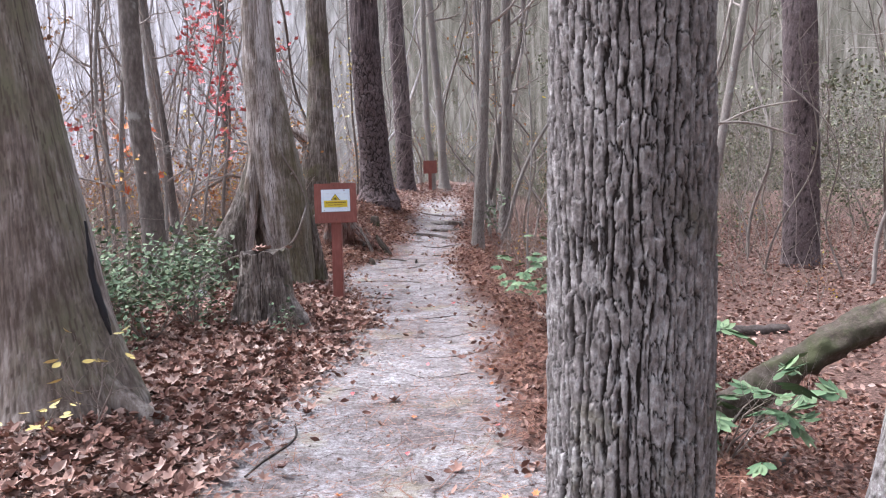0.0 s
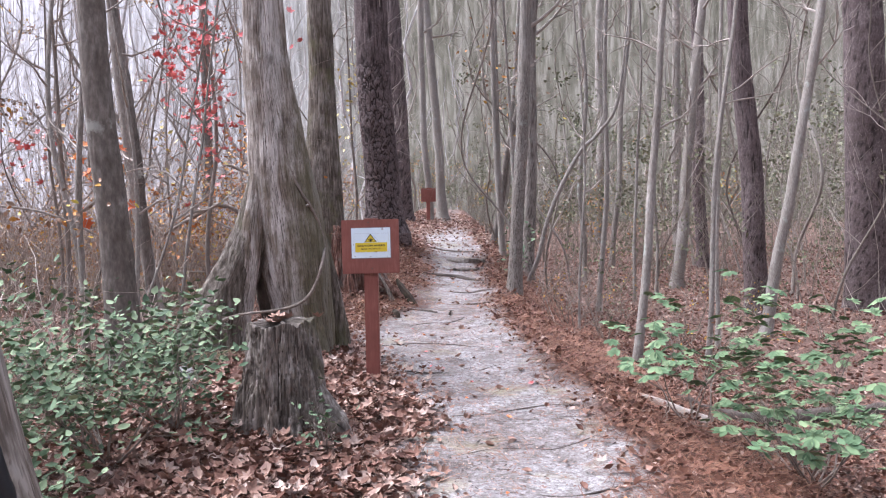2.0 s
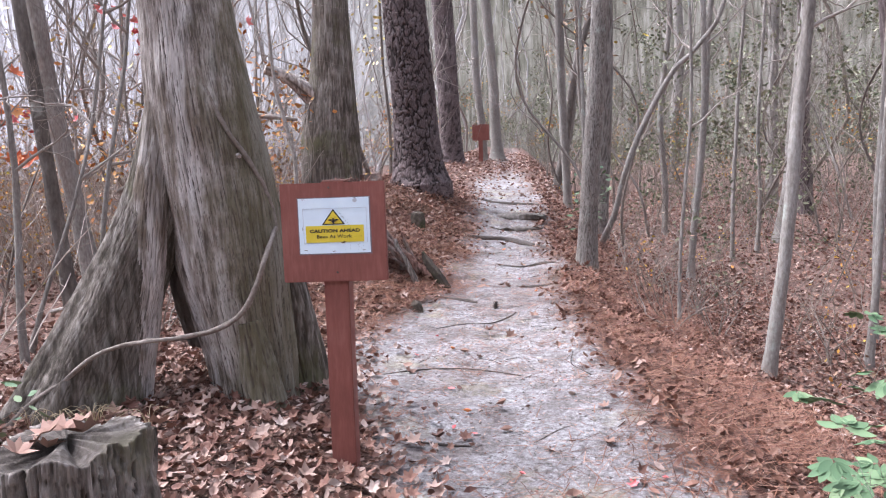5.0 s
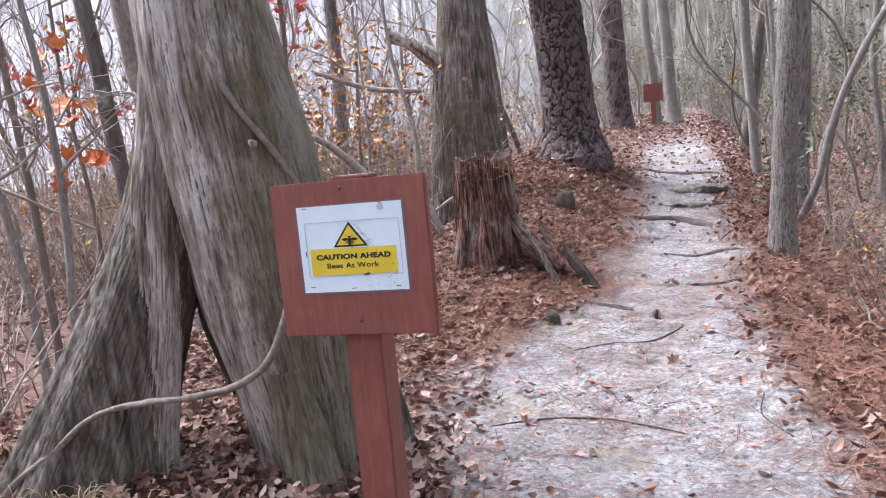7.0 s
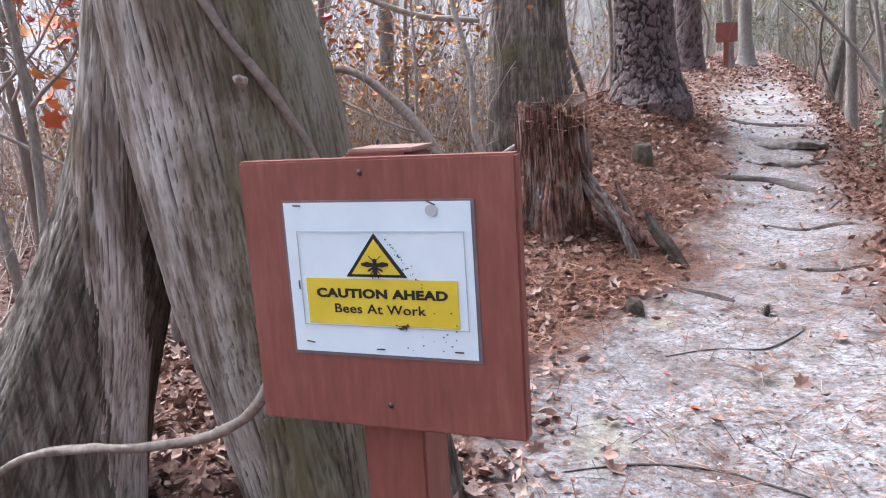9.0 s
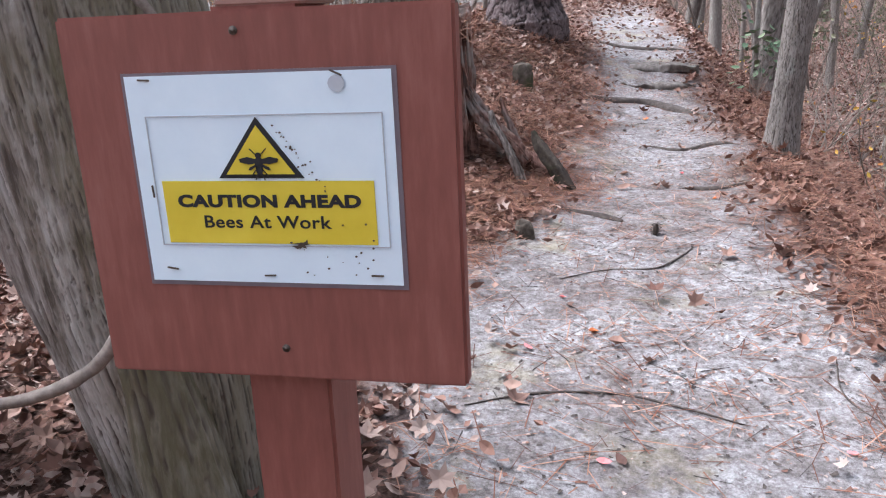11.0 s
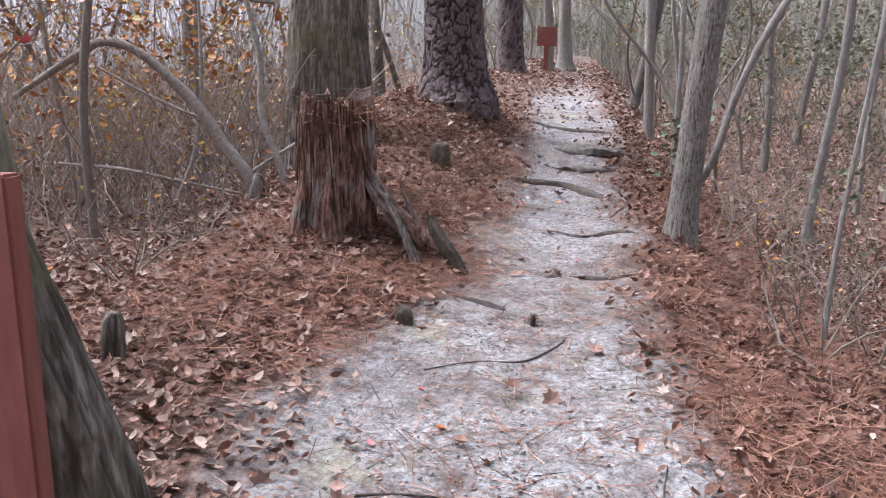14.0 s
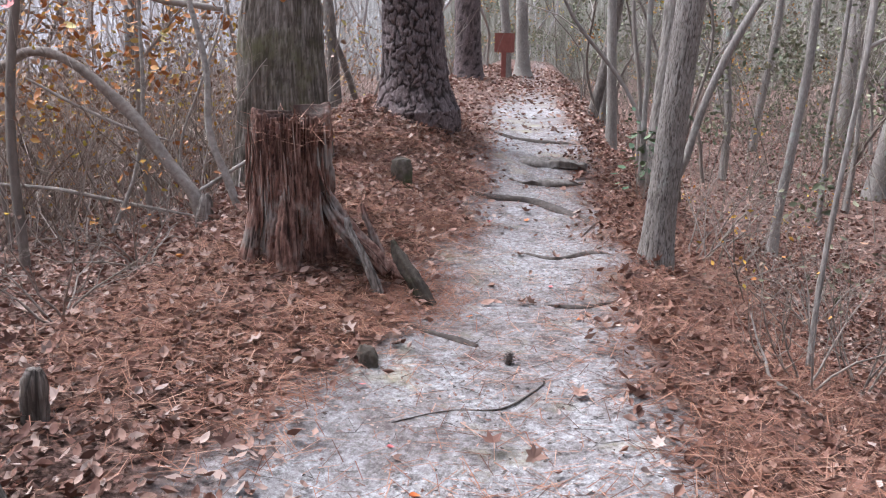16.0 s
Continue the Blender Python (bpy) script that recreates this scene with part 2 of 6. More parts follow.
INK_YELLOW = surface("yellow_print", ((0.2, (0.66, 0.50, 0.035)), (0.8, (0.76, 0.60, 0.06))), 20, rough=0.4, bump=0, coarse=5)
INK_BLACK = surface("black_print", ((0.2, (0.012, 0.012, 0.014)), (0.8, (0.03, 0.03, 0.034))), 20, rough=0.45, bump=0)
INK_GREY = surface("pale_grey_print", ((0.2, (0.42, 0.44, 0.48)), (0.8, (0.52, 0.54, 0.58))), 20, rough=0.45, bump=0)
STEEL = surface("rusty_steel", ((0.2, (0.035, 0.026, 0.022)), (0.8, (0.14, 0.105, 0.085))), 200, rough=0.6, bump=0)
RAW_WOOD = surface("faded_post_end_grain", ((0.2, (0.24, 0.14, 0.115)), (0.8, (0.36, 0.24, 0.20))), 60, rough=0.9, bump=0.2, depth=0.002)
STONE = surface("pale_grey_stone", ((0.2, (0.22, 0.22, 0.22)), (0.8, (0.42, 0.42, 0.42))), 30, rough=0.9, bump=0.4, depth=0.004)


def ground_material():
    m = bpy.data.materials.new("sand_trail_and_forest_soil")
    m.use_nodes = True
    nt = m.node_tree
    bsdf = nt.nodes["Principled BSDF"]
    tc = nt.nodes.new("ShaderNodeTexCoord")

    def tex(sc, detail=6, rough=0.65):
        n = nt.nodes.new("ShaderNodeTexNoise")
        n.inputs["Scale"].default_value, n.inputs["Detail"].default_value, n.inputs["Roughness"].default_value = sc, detail, rough
        nt.links.new(tc.outputs["Object"], n.inputs["Vector"])
        return n.outputs["Fac"]

    sand = ramp(nt, tex(34, 9, 0.85), ((0.36, (0.075, 0.064, 0.060)), (0.45, (0.215, 0.198, 0.194)), (0.53, (0.365, 0.35, 0.35)), (0.64, (0.53, 0.52, 0.528))))
    dirt = ramp(nt, tex(42, 9, 0.85), ((0.36, (0.05, 0.037, 0.033)), (0.5, (0.13, 0.105, 0.097)), (0.62, (0.245, 0.215, 0.207)), (0.74, (0.40, 0.38, 0.375))))
    worn = ramp(nt, tex(1.3, 3), ((0.40, (0, 0, 0)), (0.58, (1, 1, 1))))
    clumps = ramp(nt, tex(6.0, 7, 0.75), ((0.40, (0, 0, 0)), (0.58, (1, 1, 1))))
    worn = mixed(nt, 0.6, worn, clumps)
    sand = mixed(nt, worn, dirt, sand)
    moss = ramp(nt, tex(2.1, 5), ((0.56, (0, 0, 0)), (0.70, (1, 1, 1))))
    sand = mixed(nt, mixed(nt, 0.45, moss, (0, 0, 0)), sand, (0.33, 0.29, 0.18))
    soil = ramp(nt, tex(35, 7, 0.7), ((0.36, (0.045, 0.026, 0.02)), (0.5, (0.135, 0.08, 0.062)), (0.64, (0.26, 0.17, 0.14))))
    a = nt.nodes.new("ShaderNodeAttribute")
    a.attribute_name = "trail"
    edge = nt.nodes.new("ShaderNodeMath")
    edge.operation = "MULTIPLY_ADD"
    edge.inputs[1].default_value = 0.7
    nt.links.new(tex(9, 6, 0.7), edge.inputs[0])
    nt.links.new(a.outputs["Fac"], edge.inputs[2])
    keep = ramp(nt, edge.outputs[0], ((0.62, (0, 0, 0)), (1.05 - .06, (1, 1, 1))))
    nt.links.new(mixed(nt, keep, soil, sand), bsdf.inputs["Base Color"])
    bsdf.inputs["Roughness"].default_value = 0.95
    bsdf.inputs["Specular IOR Level"].default_value = 0.2
    b = nt.nodes.new("ShaderNodeBump")
    b.inputs["Strength"].default_value, b.inputs["Distance"].default_value = 0.8, 0.02
    nt.links.new(tex(38, 8, 0.7), b.inputs["Height"])
    nt.links.new(b.outputs[0], bsdf.inputs["Normal"])
    return m


def backdrop_material():
    """Glowing distance, haze painted in: vertical blur of far trunks, paler toward the open swamp on the west."""
    m = bpy.data.materials.new("glowing_haze_backdrop")
    m.use_nodes = True
    nt = m.node_tree
    nt.nodes.remove(nt.nodes["Principled BSDF"])
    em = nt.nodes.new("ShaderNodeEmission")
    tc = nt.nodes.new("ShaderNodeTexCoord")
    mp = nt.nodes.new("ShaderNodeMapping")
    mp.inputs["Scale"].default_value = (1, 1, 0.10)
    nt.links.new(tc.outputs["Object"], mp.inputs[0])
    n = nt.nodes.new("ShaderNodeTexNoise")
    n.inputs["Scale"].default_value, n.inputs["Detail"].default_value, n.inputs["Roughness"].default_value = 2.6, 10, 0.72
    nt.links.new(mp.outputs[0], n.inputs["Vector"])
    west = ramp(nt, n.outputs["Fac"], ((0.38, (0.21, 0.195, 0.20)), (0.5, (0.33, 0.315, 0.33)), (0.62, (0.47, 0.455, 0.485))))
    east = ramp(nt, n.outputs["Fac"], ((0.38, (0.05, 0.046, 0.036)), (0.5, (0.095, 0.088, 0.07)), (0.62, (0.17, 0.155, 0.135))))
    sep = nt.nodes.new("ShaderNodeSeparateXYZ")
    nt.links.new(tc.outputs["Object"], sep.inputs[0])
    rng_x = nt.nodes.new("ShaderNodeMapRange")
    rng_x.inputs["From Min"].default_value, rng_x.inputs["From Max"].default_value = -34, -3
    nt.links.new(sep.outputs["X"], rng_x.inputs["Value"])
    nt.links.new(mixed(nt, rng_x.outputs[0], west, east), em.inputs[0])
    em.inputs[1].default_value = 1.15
    nt.links.new(em.outputs[0], nt.nodes["Material Output"].inputs[0])
    return m


# ---- mesh helpers ----
def hash01(i, j, k=0):
    n = (np.asarray(i, np.int64) * 374761393 + np.asarray(j, np.int64) * 668265263 + np.asarray(k, np.int64) * 1274126177) & 0xFFFFFFFF
    n = ((n ^ (n >> 13)) * 1103515245) & 0xFFFFFFFF
    n = ((n ^ (n >> 16)) * 1597334677) & 0xFFFFFFFF
    return ((n ^ (n >> 15)) & 0xFFFFFF) / 0xFFFFFF


def vnoise(x, y, z=0.0):
    """Smooth value noise in -1..1 on arrays."""
    x, y, z = np.broadcast_arrays(np.asarray(x, float), np.asarray(y, float), np.asarray(z, float))
    i, j, k = np.floor(x).astype(int), np.floor(y).astype(int), np.floor(z).astype(int)
    u, v, w = x - i, y - j, z - k
    u, v, w = u * u * (3 - 2 * u), v * v * (3 - 2 * v), w * w * (3 - 2 * w)
    out = 0
    for a in (0, 1):
        for b in (0, 1):
            for c in (0, 1):
                out = out + hash01(i + a, j + b, k + c) * (u if a else 1 - u) * (v if b else 1 - v) * (w if c else 1 - w)
    return out * 2 - 1


def cells(u, v, wrap, seed=0):
    """Gap between the two nearest cell centres (0 in the joints) and a random number per cell."""
    i, j = np.floor(u).astype(int), np.floor(v).astype(int)
    f1, f2, own = np.full(u.shape, 9.0), np.full(u.shape, 9.0), np.zeros(u.shape)
    for a in (-1, 0, 1):
        for b in (-1, 0, 1):
            ci, cj = (i + a) % wrap, j + b
            d = np.hypot(i + a + hash01(ci, cj, seed) - u, j + b + hash01(ci, cj, seed + 9) - v)
            near = d < f1
            f2 = np.where(near, f1, np.minimum(f2, d))
            own = np.where(near, hash01(ci, cj, seed + 17), own)
            f1 = np.where(near, d, f1)
    return f2 - f1, own


def smooth(a, b, v):
    u = np.clip((np.asarray(v, float) - a) / (b - a), 0, 1)
    return u * u * (3 - 2 * u)


class Geo:
    """Collects vertices, faces and a groove value for one mesh."""

    def __init__(self):
        self.v, self.q, self.t, self.g, self.n = [], [], [], [], 0

    def add(self, v, quads=None, tris=None, groove=None):
        v = np.asarray(v, float).reshape(-1, 3)
        if quads is not None and len(quads):
            self.q.append(np.asarray(quads, int).reshape(-1, 4) + self.n)
        if tris is not None and len(tris):
            self.t.append(np.asarray(tris, int).reshape(-1, 3) + self.n)
        self.v.append(v)
        self.g.append(np.zeros(len(v)) if groove is None else np.asarray(groove, float).ravel())
        self.n += len(v)
        return self

    def mesh(self, name, material, soft=True, attr="groove"):
        v = np.concatenate(self.v)
        q = np.concatenate(self.q) if self.q else np.zeros((0, 4), int)
        t = np.concatenate(self.t) if self.t else np.zeros((0, 3), int)
        me = bpy.data.meshes.new(name)
        me.vertices.add(len(v))
        me.vertices.foreach_set("co", v.astype(np.float32).ravel())
        loops = np.concatenate((q.ravel(), t.ravel()))
        me.loops.add(len(loops))
        me.loops.foreach_set("vertex_index", loops.astype(np.int32))
        me.polygons.add(len(q) + len(t))
        me.polygons.foreach_set("loop_start", np.concatenate((np.arange(len(q)) * 4, len(q) * 4 + np.arange(len(t)) * 3)).astype(np.int32))
        me.polygons.foreach_set("use_smooth", np.full(len(q) + len(t), soft))
        g = np.concatenate(self.g)
        if g.any():
            me.attributes.new(attr, "FLOAT", "POINT").data.foreach_set("value", g.astype(np.float32))
        me.materials.append(material)
        me.update(calc_edges=True)
        return me


def part(name, geo, material, parent, label="", soft=True):
    ob = new(name, geo.mesh(name, material, soft))
    ob.parent = parent
    return tagged(ob, label)


def thing(name, label, category, m=None, group="", kind=""):
    ob = tagged(new(name), label, category, group, kind)
    if m is not None:
        ob.matrix_basis = m
    return ob


def curve_through(points, count):
    """Catmull-Rom line through rows of (x, y, z, radius)."""
    p = np.asarray(points, float)
    p = np.vstack((2 * p[0] - p[1], p, 2 * p[-1] - p[-2]))
    t = np.linspace(0, len(p) - 3 - 1e-6, count)
    i = t.astype(int)
    u = (t - i)[:, None]
    a, b, c, d = p[i], p[i + 1], p[i + 2], p[i + 3]
    out = 0.5 * (2 * b + (c - a) * u + (2 * a - 5 * b + 4 * c - d) * u * u + (3 * b - a - 3 * c + d) * u ** 3)
    out[:, 3] = np.maximum(out[:, 3], 0.0008)
    return out


def tube(geo, line, seg, relief=None, cap=True):
    """A tube along rows of (x, y, z, radius). relief(theta, along, height) gives displacement in metres and the groove value."""
    line = np.asarray(line, float)
    p, r = line[:, :3], line[:, 3]
    n = len(p)
    tan = np.gradient(p, axis=0)
    tan /= np.linalg.norm(tan, axis=1)[:, None] + 1e-9
    ref = np.array([1.0, 0, 0]) if abs(tan[0][0]) < 0.8 else np.array([0, 1.0, 0])
    sides = np.empty((n, 3))
    s = ref
    for i in range(n):
        s = s - tan[i] * (s @ tan[i])
        s = s / (np.linalg.norm(s) + 1e-9)
        sides[i] = s
    ups = np.cross(tan, sides)
    th = np.linspace(0, 2 * np.pi, seg, endpoint=False)
    along = np.concatenate(([0], np.cumsum(np.linalg.norm(np.diff(p, axis=0), axis=1))))
    T, A = np.meshgrid(th, along)
    rad, gr = np.repeat(r[:, None], seg, 1), None
    if relief is not None:
        d, gr = relief(T, A, np.repeat(p[:, 2:3], seg, 1), rad)
        rad = rad + d
    v = p[:, None] + rad[..., None] * (np.cos(T)[..., None] * sides[:, None] + np.sin(T)[..., None] * ups[:, None])
    i, j = np.meshgrid(np.arange(n - 1), np.arange(seg), indexing="ij")
    k = (j + 1) % seg
    quads = np.stack((i * seg + j, i * seg + k, (i + 1) * seg + k, (i + 1) * seg + j), -1).reshape(-1, 4)
    v = v.reshape(-1, 3)
    g = None if gr is None else gr.ravel()
    tris = None
    if cap:
        v = np.vstack((v, p[-1]))
        g = None if g is None else np.append(g, 0)
        a = np.arange(seg)
        tris = np.stack(((n - 1) * seg + a, (n - 1) * seg + (a + 1) % seg, np.full(seg, n * seg)), -1)
    geo.add(v, quads, tris, g)


def plates(width, height, amount, seed=0, joint=0.2, fine=0.35):
    """Relief of plated or furrowed bark: flat uneven plates parted by cracks, with smaller flakes on them."""
    def f(T, A, Z, R):
        wrap = max(4, int(round(2 * np.pi * float(np.median(R)) / width)))
        U, W = T / (2 * np.pi) * wrap, A / height
        c, s = np.cos(T) * wrap / 6, np.sin(T) * wrap / 6
        u = U + 0.45 * vnoise(c * 2, s * 2, W * 1.7 + seed) + 0.16 * vnoise(c * 7, s * 7, W * 5 + seed)
        w = W + 0.55 * vnoise(c * 2.4 + 9, s * 2.4, W * 1.3 + seed) + 0.14 * vnoise(c * 8, s * 8 + 5, W * 6 + seed)
        gap, own = cells(u, w, wrap, seed)
        gap2, own2 = cells(u * 2 + 3, w * 2.2, wrap * 2, seed + 40)
        wide = joint * (0.55 + 0.9 * smooth(-.6, .6, vnoise(c * 1.5, s * 1.5 + 3, W * .8)))
        up = np.clip(gap / wide, 0, 1) ** .9
        up2 = smooth(0.0, joint * .7, gap2)
        d = amount * (up - 0.85 + 0.6 * (own - 0.5) * up) + fine * amount * (up2 + 1.2 * own2 - 1.4) * up + 0.16 * amount * vnoise(c * 9, s * 9, W * 9)
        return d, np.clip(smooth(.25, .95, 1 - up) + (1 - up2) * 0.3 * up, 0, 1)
    return f


def ridges(width, height, amount, seed=0, joint=0.13, cross=0.6, wavy=0.6):
    """Relief of furrowed bark: long flat-topped ridges that weave and split, broken across into plates."""
    def f(T, A, Z, R):
        wrap = max(5, int(round(2 * np.pi * float(np.median(R)) / width)))
        U, W = T / (2 * np.pi) * wrap, A / height
        c, s = np.cos(T) * wrap / 6, np.sin(T) * wrap / 6
        u = U + wavy * vnoise(c * 1.3, s * 1.3, W * .55 + seed) + wavy * .6 * vnoise(c * 2.6 + 4, s * 2.6, W * 1.5 + seed) + .10 * vnoise(c * 9, s * 9, W * 8 + seed)
        i = np.floor(u).astype(int)
        fu = u - i
        i = i % wrap
        w = W + 7 * hash01(i, 0 * i, seed) + .30 * vnoise(c * 3, s * 3 + 7, W * 2 + seed) + .10 * vnoise(c * 10, s * 10, W * 9) + .25 * (fu - .5)
        j = np.floor(w).astype(int)
        fw = w - j
        own = hash01(i, j, seed + 3)
        shut = smooth(-.5, .35, vnoise(c * 1.9 + 2, s * 1.9, W * .8 + seed + 5))
        side = np.minimum(fu, 1 - fu) / (joint * (.5 + .6 * shut))
        ends = np.minimum(fw, 1 - fw) * height / width / (joint * .75)
        up = .8 * smooth(.22, .75, side) + .2 * np.clip(side / 2.2, 0, 1)
        up_w = 1 - cross * (1 - smooth(.2, .8, ends))
        split = np.abs(fu - .35 - .3 * own + .12 * vnoise(c * 4, s * 4, W * 3))
        up3 = 1 - .7 * (1 - smooth(.1, .9, split / (joint * .5))) * smooth(.0, .5, vnoise(c * 2, s * 2 + 8, W * 1.1 + seed))
        top = up * up_w * up3
        d = amount * (top - .85 + .6 * (own - .5) * up + .35 * (fw - .5) * up) + .10 * amount * vnoise(c * 5, s * 5, W * 4) + .14 * amount * vnoise(c * 15, s * 15, W * 12)
        return d, np.clip(1.1 * smooth(.22, .85, 1 - top), 0, 1)
    return f


def fibres(width, amount, seed=0, lobes=(), length=0.32, foot=0.5):
    """Relief of stringy bark: long strips parted by cracks, with lobes (count, depth, phase) near the foot."""
    strips = ridges(width * .85, length * 1.2, amount, seed, 0.15, 0.5, 0.5)
    slivers = ridges(width * .45, length * .5, amount * .7, seed + 90, 0.22, 0.8, 0.9)

    def f(T, A, Z, R):
        d, g = strips(T, A, Z, R)
        d2, g2 = slivers(T, A, Z, R)
        c, s = np.cos(T) * R * 9, np.sin(T) * R * 9
        torn = smooth(-.35, .35, vnoise(c, s + seed, A * 1.8))
        d, g = d * (.35 + .65 * torn) + d2 * (1 - .5 * torn), np.clip(g * (.3 + .7 * torn) + .6 * g2 * (1 - .6 * torn), 0, 1)
        d = d + amount * 1.1 * vnoise(c * 1.6, s * 1.6 + 4, A * 4.5 + seed) + amount * .8 * vnoise(np.cos(T) * 3 + seed, np.sin(T) * 3, A * 1.5)
        for count, dep, ph in lobes:
            d = d + R * dep * np.cos(count * T + ph) * np.exp(-np.maximum(A, 0) / foot)
        return d, g * .95
    return f


def knobbly(amount, size=0.1, seed=0):
    def f(T, A, Z, R):
        n = vnoise(np.cos(T) * 2.2 + seed, np.sin(T) * 2.2, A / size)
        return amount * n, np.zeros(T.shape)
    return f


# ---- the lie of the land ----
ZC = ((-6, -.08), (0, -.05), (4.5, -.03), (6, 0), (7.3, .06), (8.5, .13), (9.6, .18), (10.4, .22), (11.5, .28), (13.2, .37), (14.0, .43), (14.7, .56), (16, .68), (20, .92), (26, 1.14), (40, 1.46), (80, 1.65))
XL = ((-6, -.9), (4, -1.1), (5, -.95), (6, -.85), (7, -.75), (8, -.9), (9, -1.25), (10, -1.3), (11, -.88), (12.5, -.74), (14, -.64), (16, -.66), (18, -.66), (22, -.4), (28, .1), (40, .7))
XR = ((-6, .5), (4, .4), (5, .4), (6, .42), (7, .42), (8, .38), (9, .3), (10, .25), (11, .24), (12.5, .32), (14, .38), (16, .42), (18, .42), (22, .6), (28, .85), (40, 1.5))


def along_trail(table, y):
    return np.interp(y, [a for a, _ in table], [b for _, b in table])


def land(x, y):
    x, y = np.asarray(x, float), np.asarray(y, float)
    zc, l, r = along_trail(ZC, y), along_trail(XL, y), along_trail(XR, y)
    d = np.maximum(x - r, 0)
    low = -.50 + .6 * smooth(14, 40, y)
    right = zc - (zc - low) * smooth(-.25, 1.9, d) + (zc - low) * smooth(-.25, 1.9, 0) * (1 - smooth(0, .6, d))
    e = np.maximum(l - x, 0)
    left = zc + .10 * smooth(0, .7, e) - smooth(.9, 3.2, e) * (zc + .1) * .8 * np.where(y > 9, 1, .6)
    mid = zc - .03 * np.sin(np.pi * np.clip((x - l) / (r - l), 0, 1))
    z = np.where(x > r, right, np.where(x < l, left, mid))
    z = z + .36 * np.exp(-((x + 1.65) / 1.0) ** 2 - ((y - 14.8) / 1.8) ** 2) + .18 * np.exp(-((x + 1.6) / .7) ** 2 - ((y - 12.2) / 1.0) ** 2)
    off = smooth(0.2, 3, np.maximum(d, e))
    return z + .05 * off * vnoise(x * .8, y * .8) + .012 * vnoise(x * 3.1, y * 3.1, 2) + .006 * vnoise(x * 9, y * 9, 4)


def on_trail(x, y):
    """1 on the trail, 0 off it, soft and ragged at the edges."""
    l, r = along_trail(XL, y), along_trail(XR, y)
    rag = .14 * vnoise(x * 2, y * 1.6, 7) + .07 * vnoise(x * 6, y * 6, 8)
    return smooth(-.26, .34, np.minimum(np.asarray(x) - l, r - np.asarray(x)) + rag) * (1 - .6 * smooth(14.5, 22, y))


def floor_z(x, y):
    return float(land(x, y))


def build_ground():
    def steps(lo, hi, fine, far):
        core = np.arange(lo, hi + 1e-6, fine)
        out = fine * np.cumsum(1.16 ** np.arange(1, 60))
        out = np.append(out[out < far], far)
        return np.concatenate((lo - out[::-1], core, hi + out))
    xs, ys = steps(-4.0, 3.6, 0.045, 400), steps(1.0, 17.0, 0.045, 400)
    X, Y = np.meshgrid(xs, ys)
    Z = land(X, Y)
    ny, nx = X.shape
    i, j = np.meshgrid(np.arange(ny - 1), np.arange(nx - 1), indexing="ij")
    quads = np.stack((i * nx + j, i * nx + j + 1, (i + 1) * nx + j + 1, (i + 1) * nx + j), -1)
    geo = Geo().add(np.stack((X, Y, Z), -1), quads, None, on_trail(X, Y) * np.where(np.abs(X) < 30, 1, 0))
    tagged(new("ground", geo.mesh("ground", ground_material(), True, "trail")), "sandy footpath between banks of reddish leaf litter", "ground", kind="structure")


build_ground()
# Backdrop ring that glows by itself; mist and brightness are painted on it.
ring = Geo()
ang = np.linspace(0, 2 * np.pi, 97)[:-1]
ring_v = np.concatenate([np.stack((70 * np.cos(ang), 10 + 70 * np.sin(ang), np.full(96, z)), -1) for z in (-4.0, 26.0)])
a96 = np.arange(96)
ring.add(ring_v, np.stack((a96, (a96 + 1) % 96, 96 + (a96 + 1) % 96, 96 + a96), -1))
tagged(new("backdrop", ring.mesh("backdrop", backdrop_material())), "glowing ring with hazy distant woods painted around the clearing", "backdrop", kind="structure")

rng = np.random.default_rng(7)


# ---- trees ----
def wander(base, lean, height, r0, r1, sway, count, seed, flare=0.0):
    """Rows of a trunk: from base up, leaning, swaying a little, tapering; flare widens the foot."""
    h = np.linspace(0, 1, count) ** 2.4 * (height + 0.25) - 0.25
    if count >= 300:
        low = int(count * .88)
        h = np.concatenate((np.linspace(-.25, 2.7, low), 2.7 + (height - 2.7) * np.linspace(0, 1, count - low + 1)[1:] ** 1.5))
    x = base[0] + lean[0] * h + sway * vnoise(h * .45, seed) * smooth(0, 2, h)
    y = base[1] + lean[1] * h + sway * vnoise(h * .45, seed + 50) * smooth(0, 2, h)
    r = r0 + (r1 - r0) * np.clip(h / height, 0, 1) + flare * np.exp(-np.maximum(h, 0) / .22)
    return np.stack((x, y, base[2] + h, r), -1)


def branchlet(geo, start, way, length, radius, seed, depth=1, seg=4, droop=0.0):
    """A crooked branch with side twigs, added to geo."""
    g = np.random.default_rng(seed)
    way = np.asarray(way, float) / np.linalg.norm(way)
    n = 5
    pts = [np.asarray(start, float)]
    for k in range(n):
        way = way + g.normal(0, .2, 3) + np.array([0, 0, .08 - droop])
        way /= np.linalg.norm(way)
        pts.append(pts[-1] + way * length / n)
    rad = np.linspace(radius, radius * .3, n + 1)
    tube(geo, np.column_stack((pts, rad)), seg, cap=False)
    if depth:
        for k in range(2, n + 1):
            for _ in range(1 + (depth > 1)):
                side = g.normal(0, 1, 3)
                side -= way * (side @ way)
                side /= np.linalg.norm(side) + 1e-6
                branchlet(geo, pts[k], way * .75 + side * .8, length * g.uniform(.3, .55), rad[k] * .65, int(g.integers(1e9)), depth - 1, 3, droop)


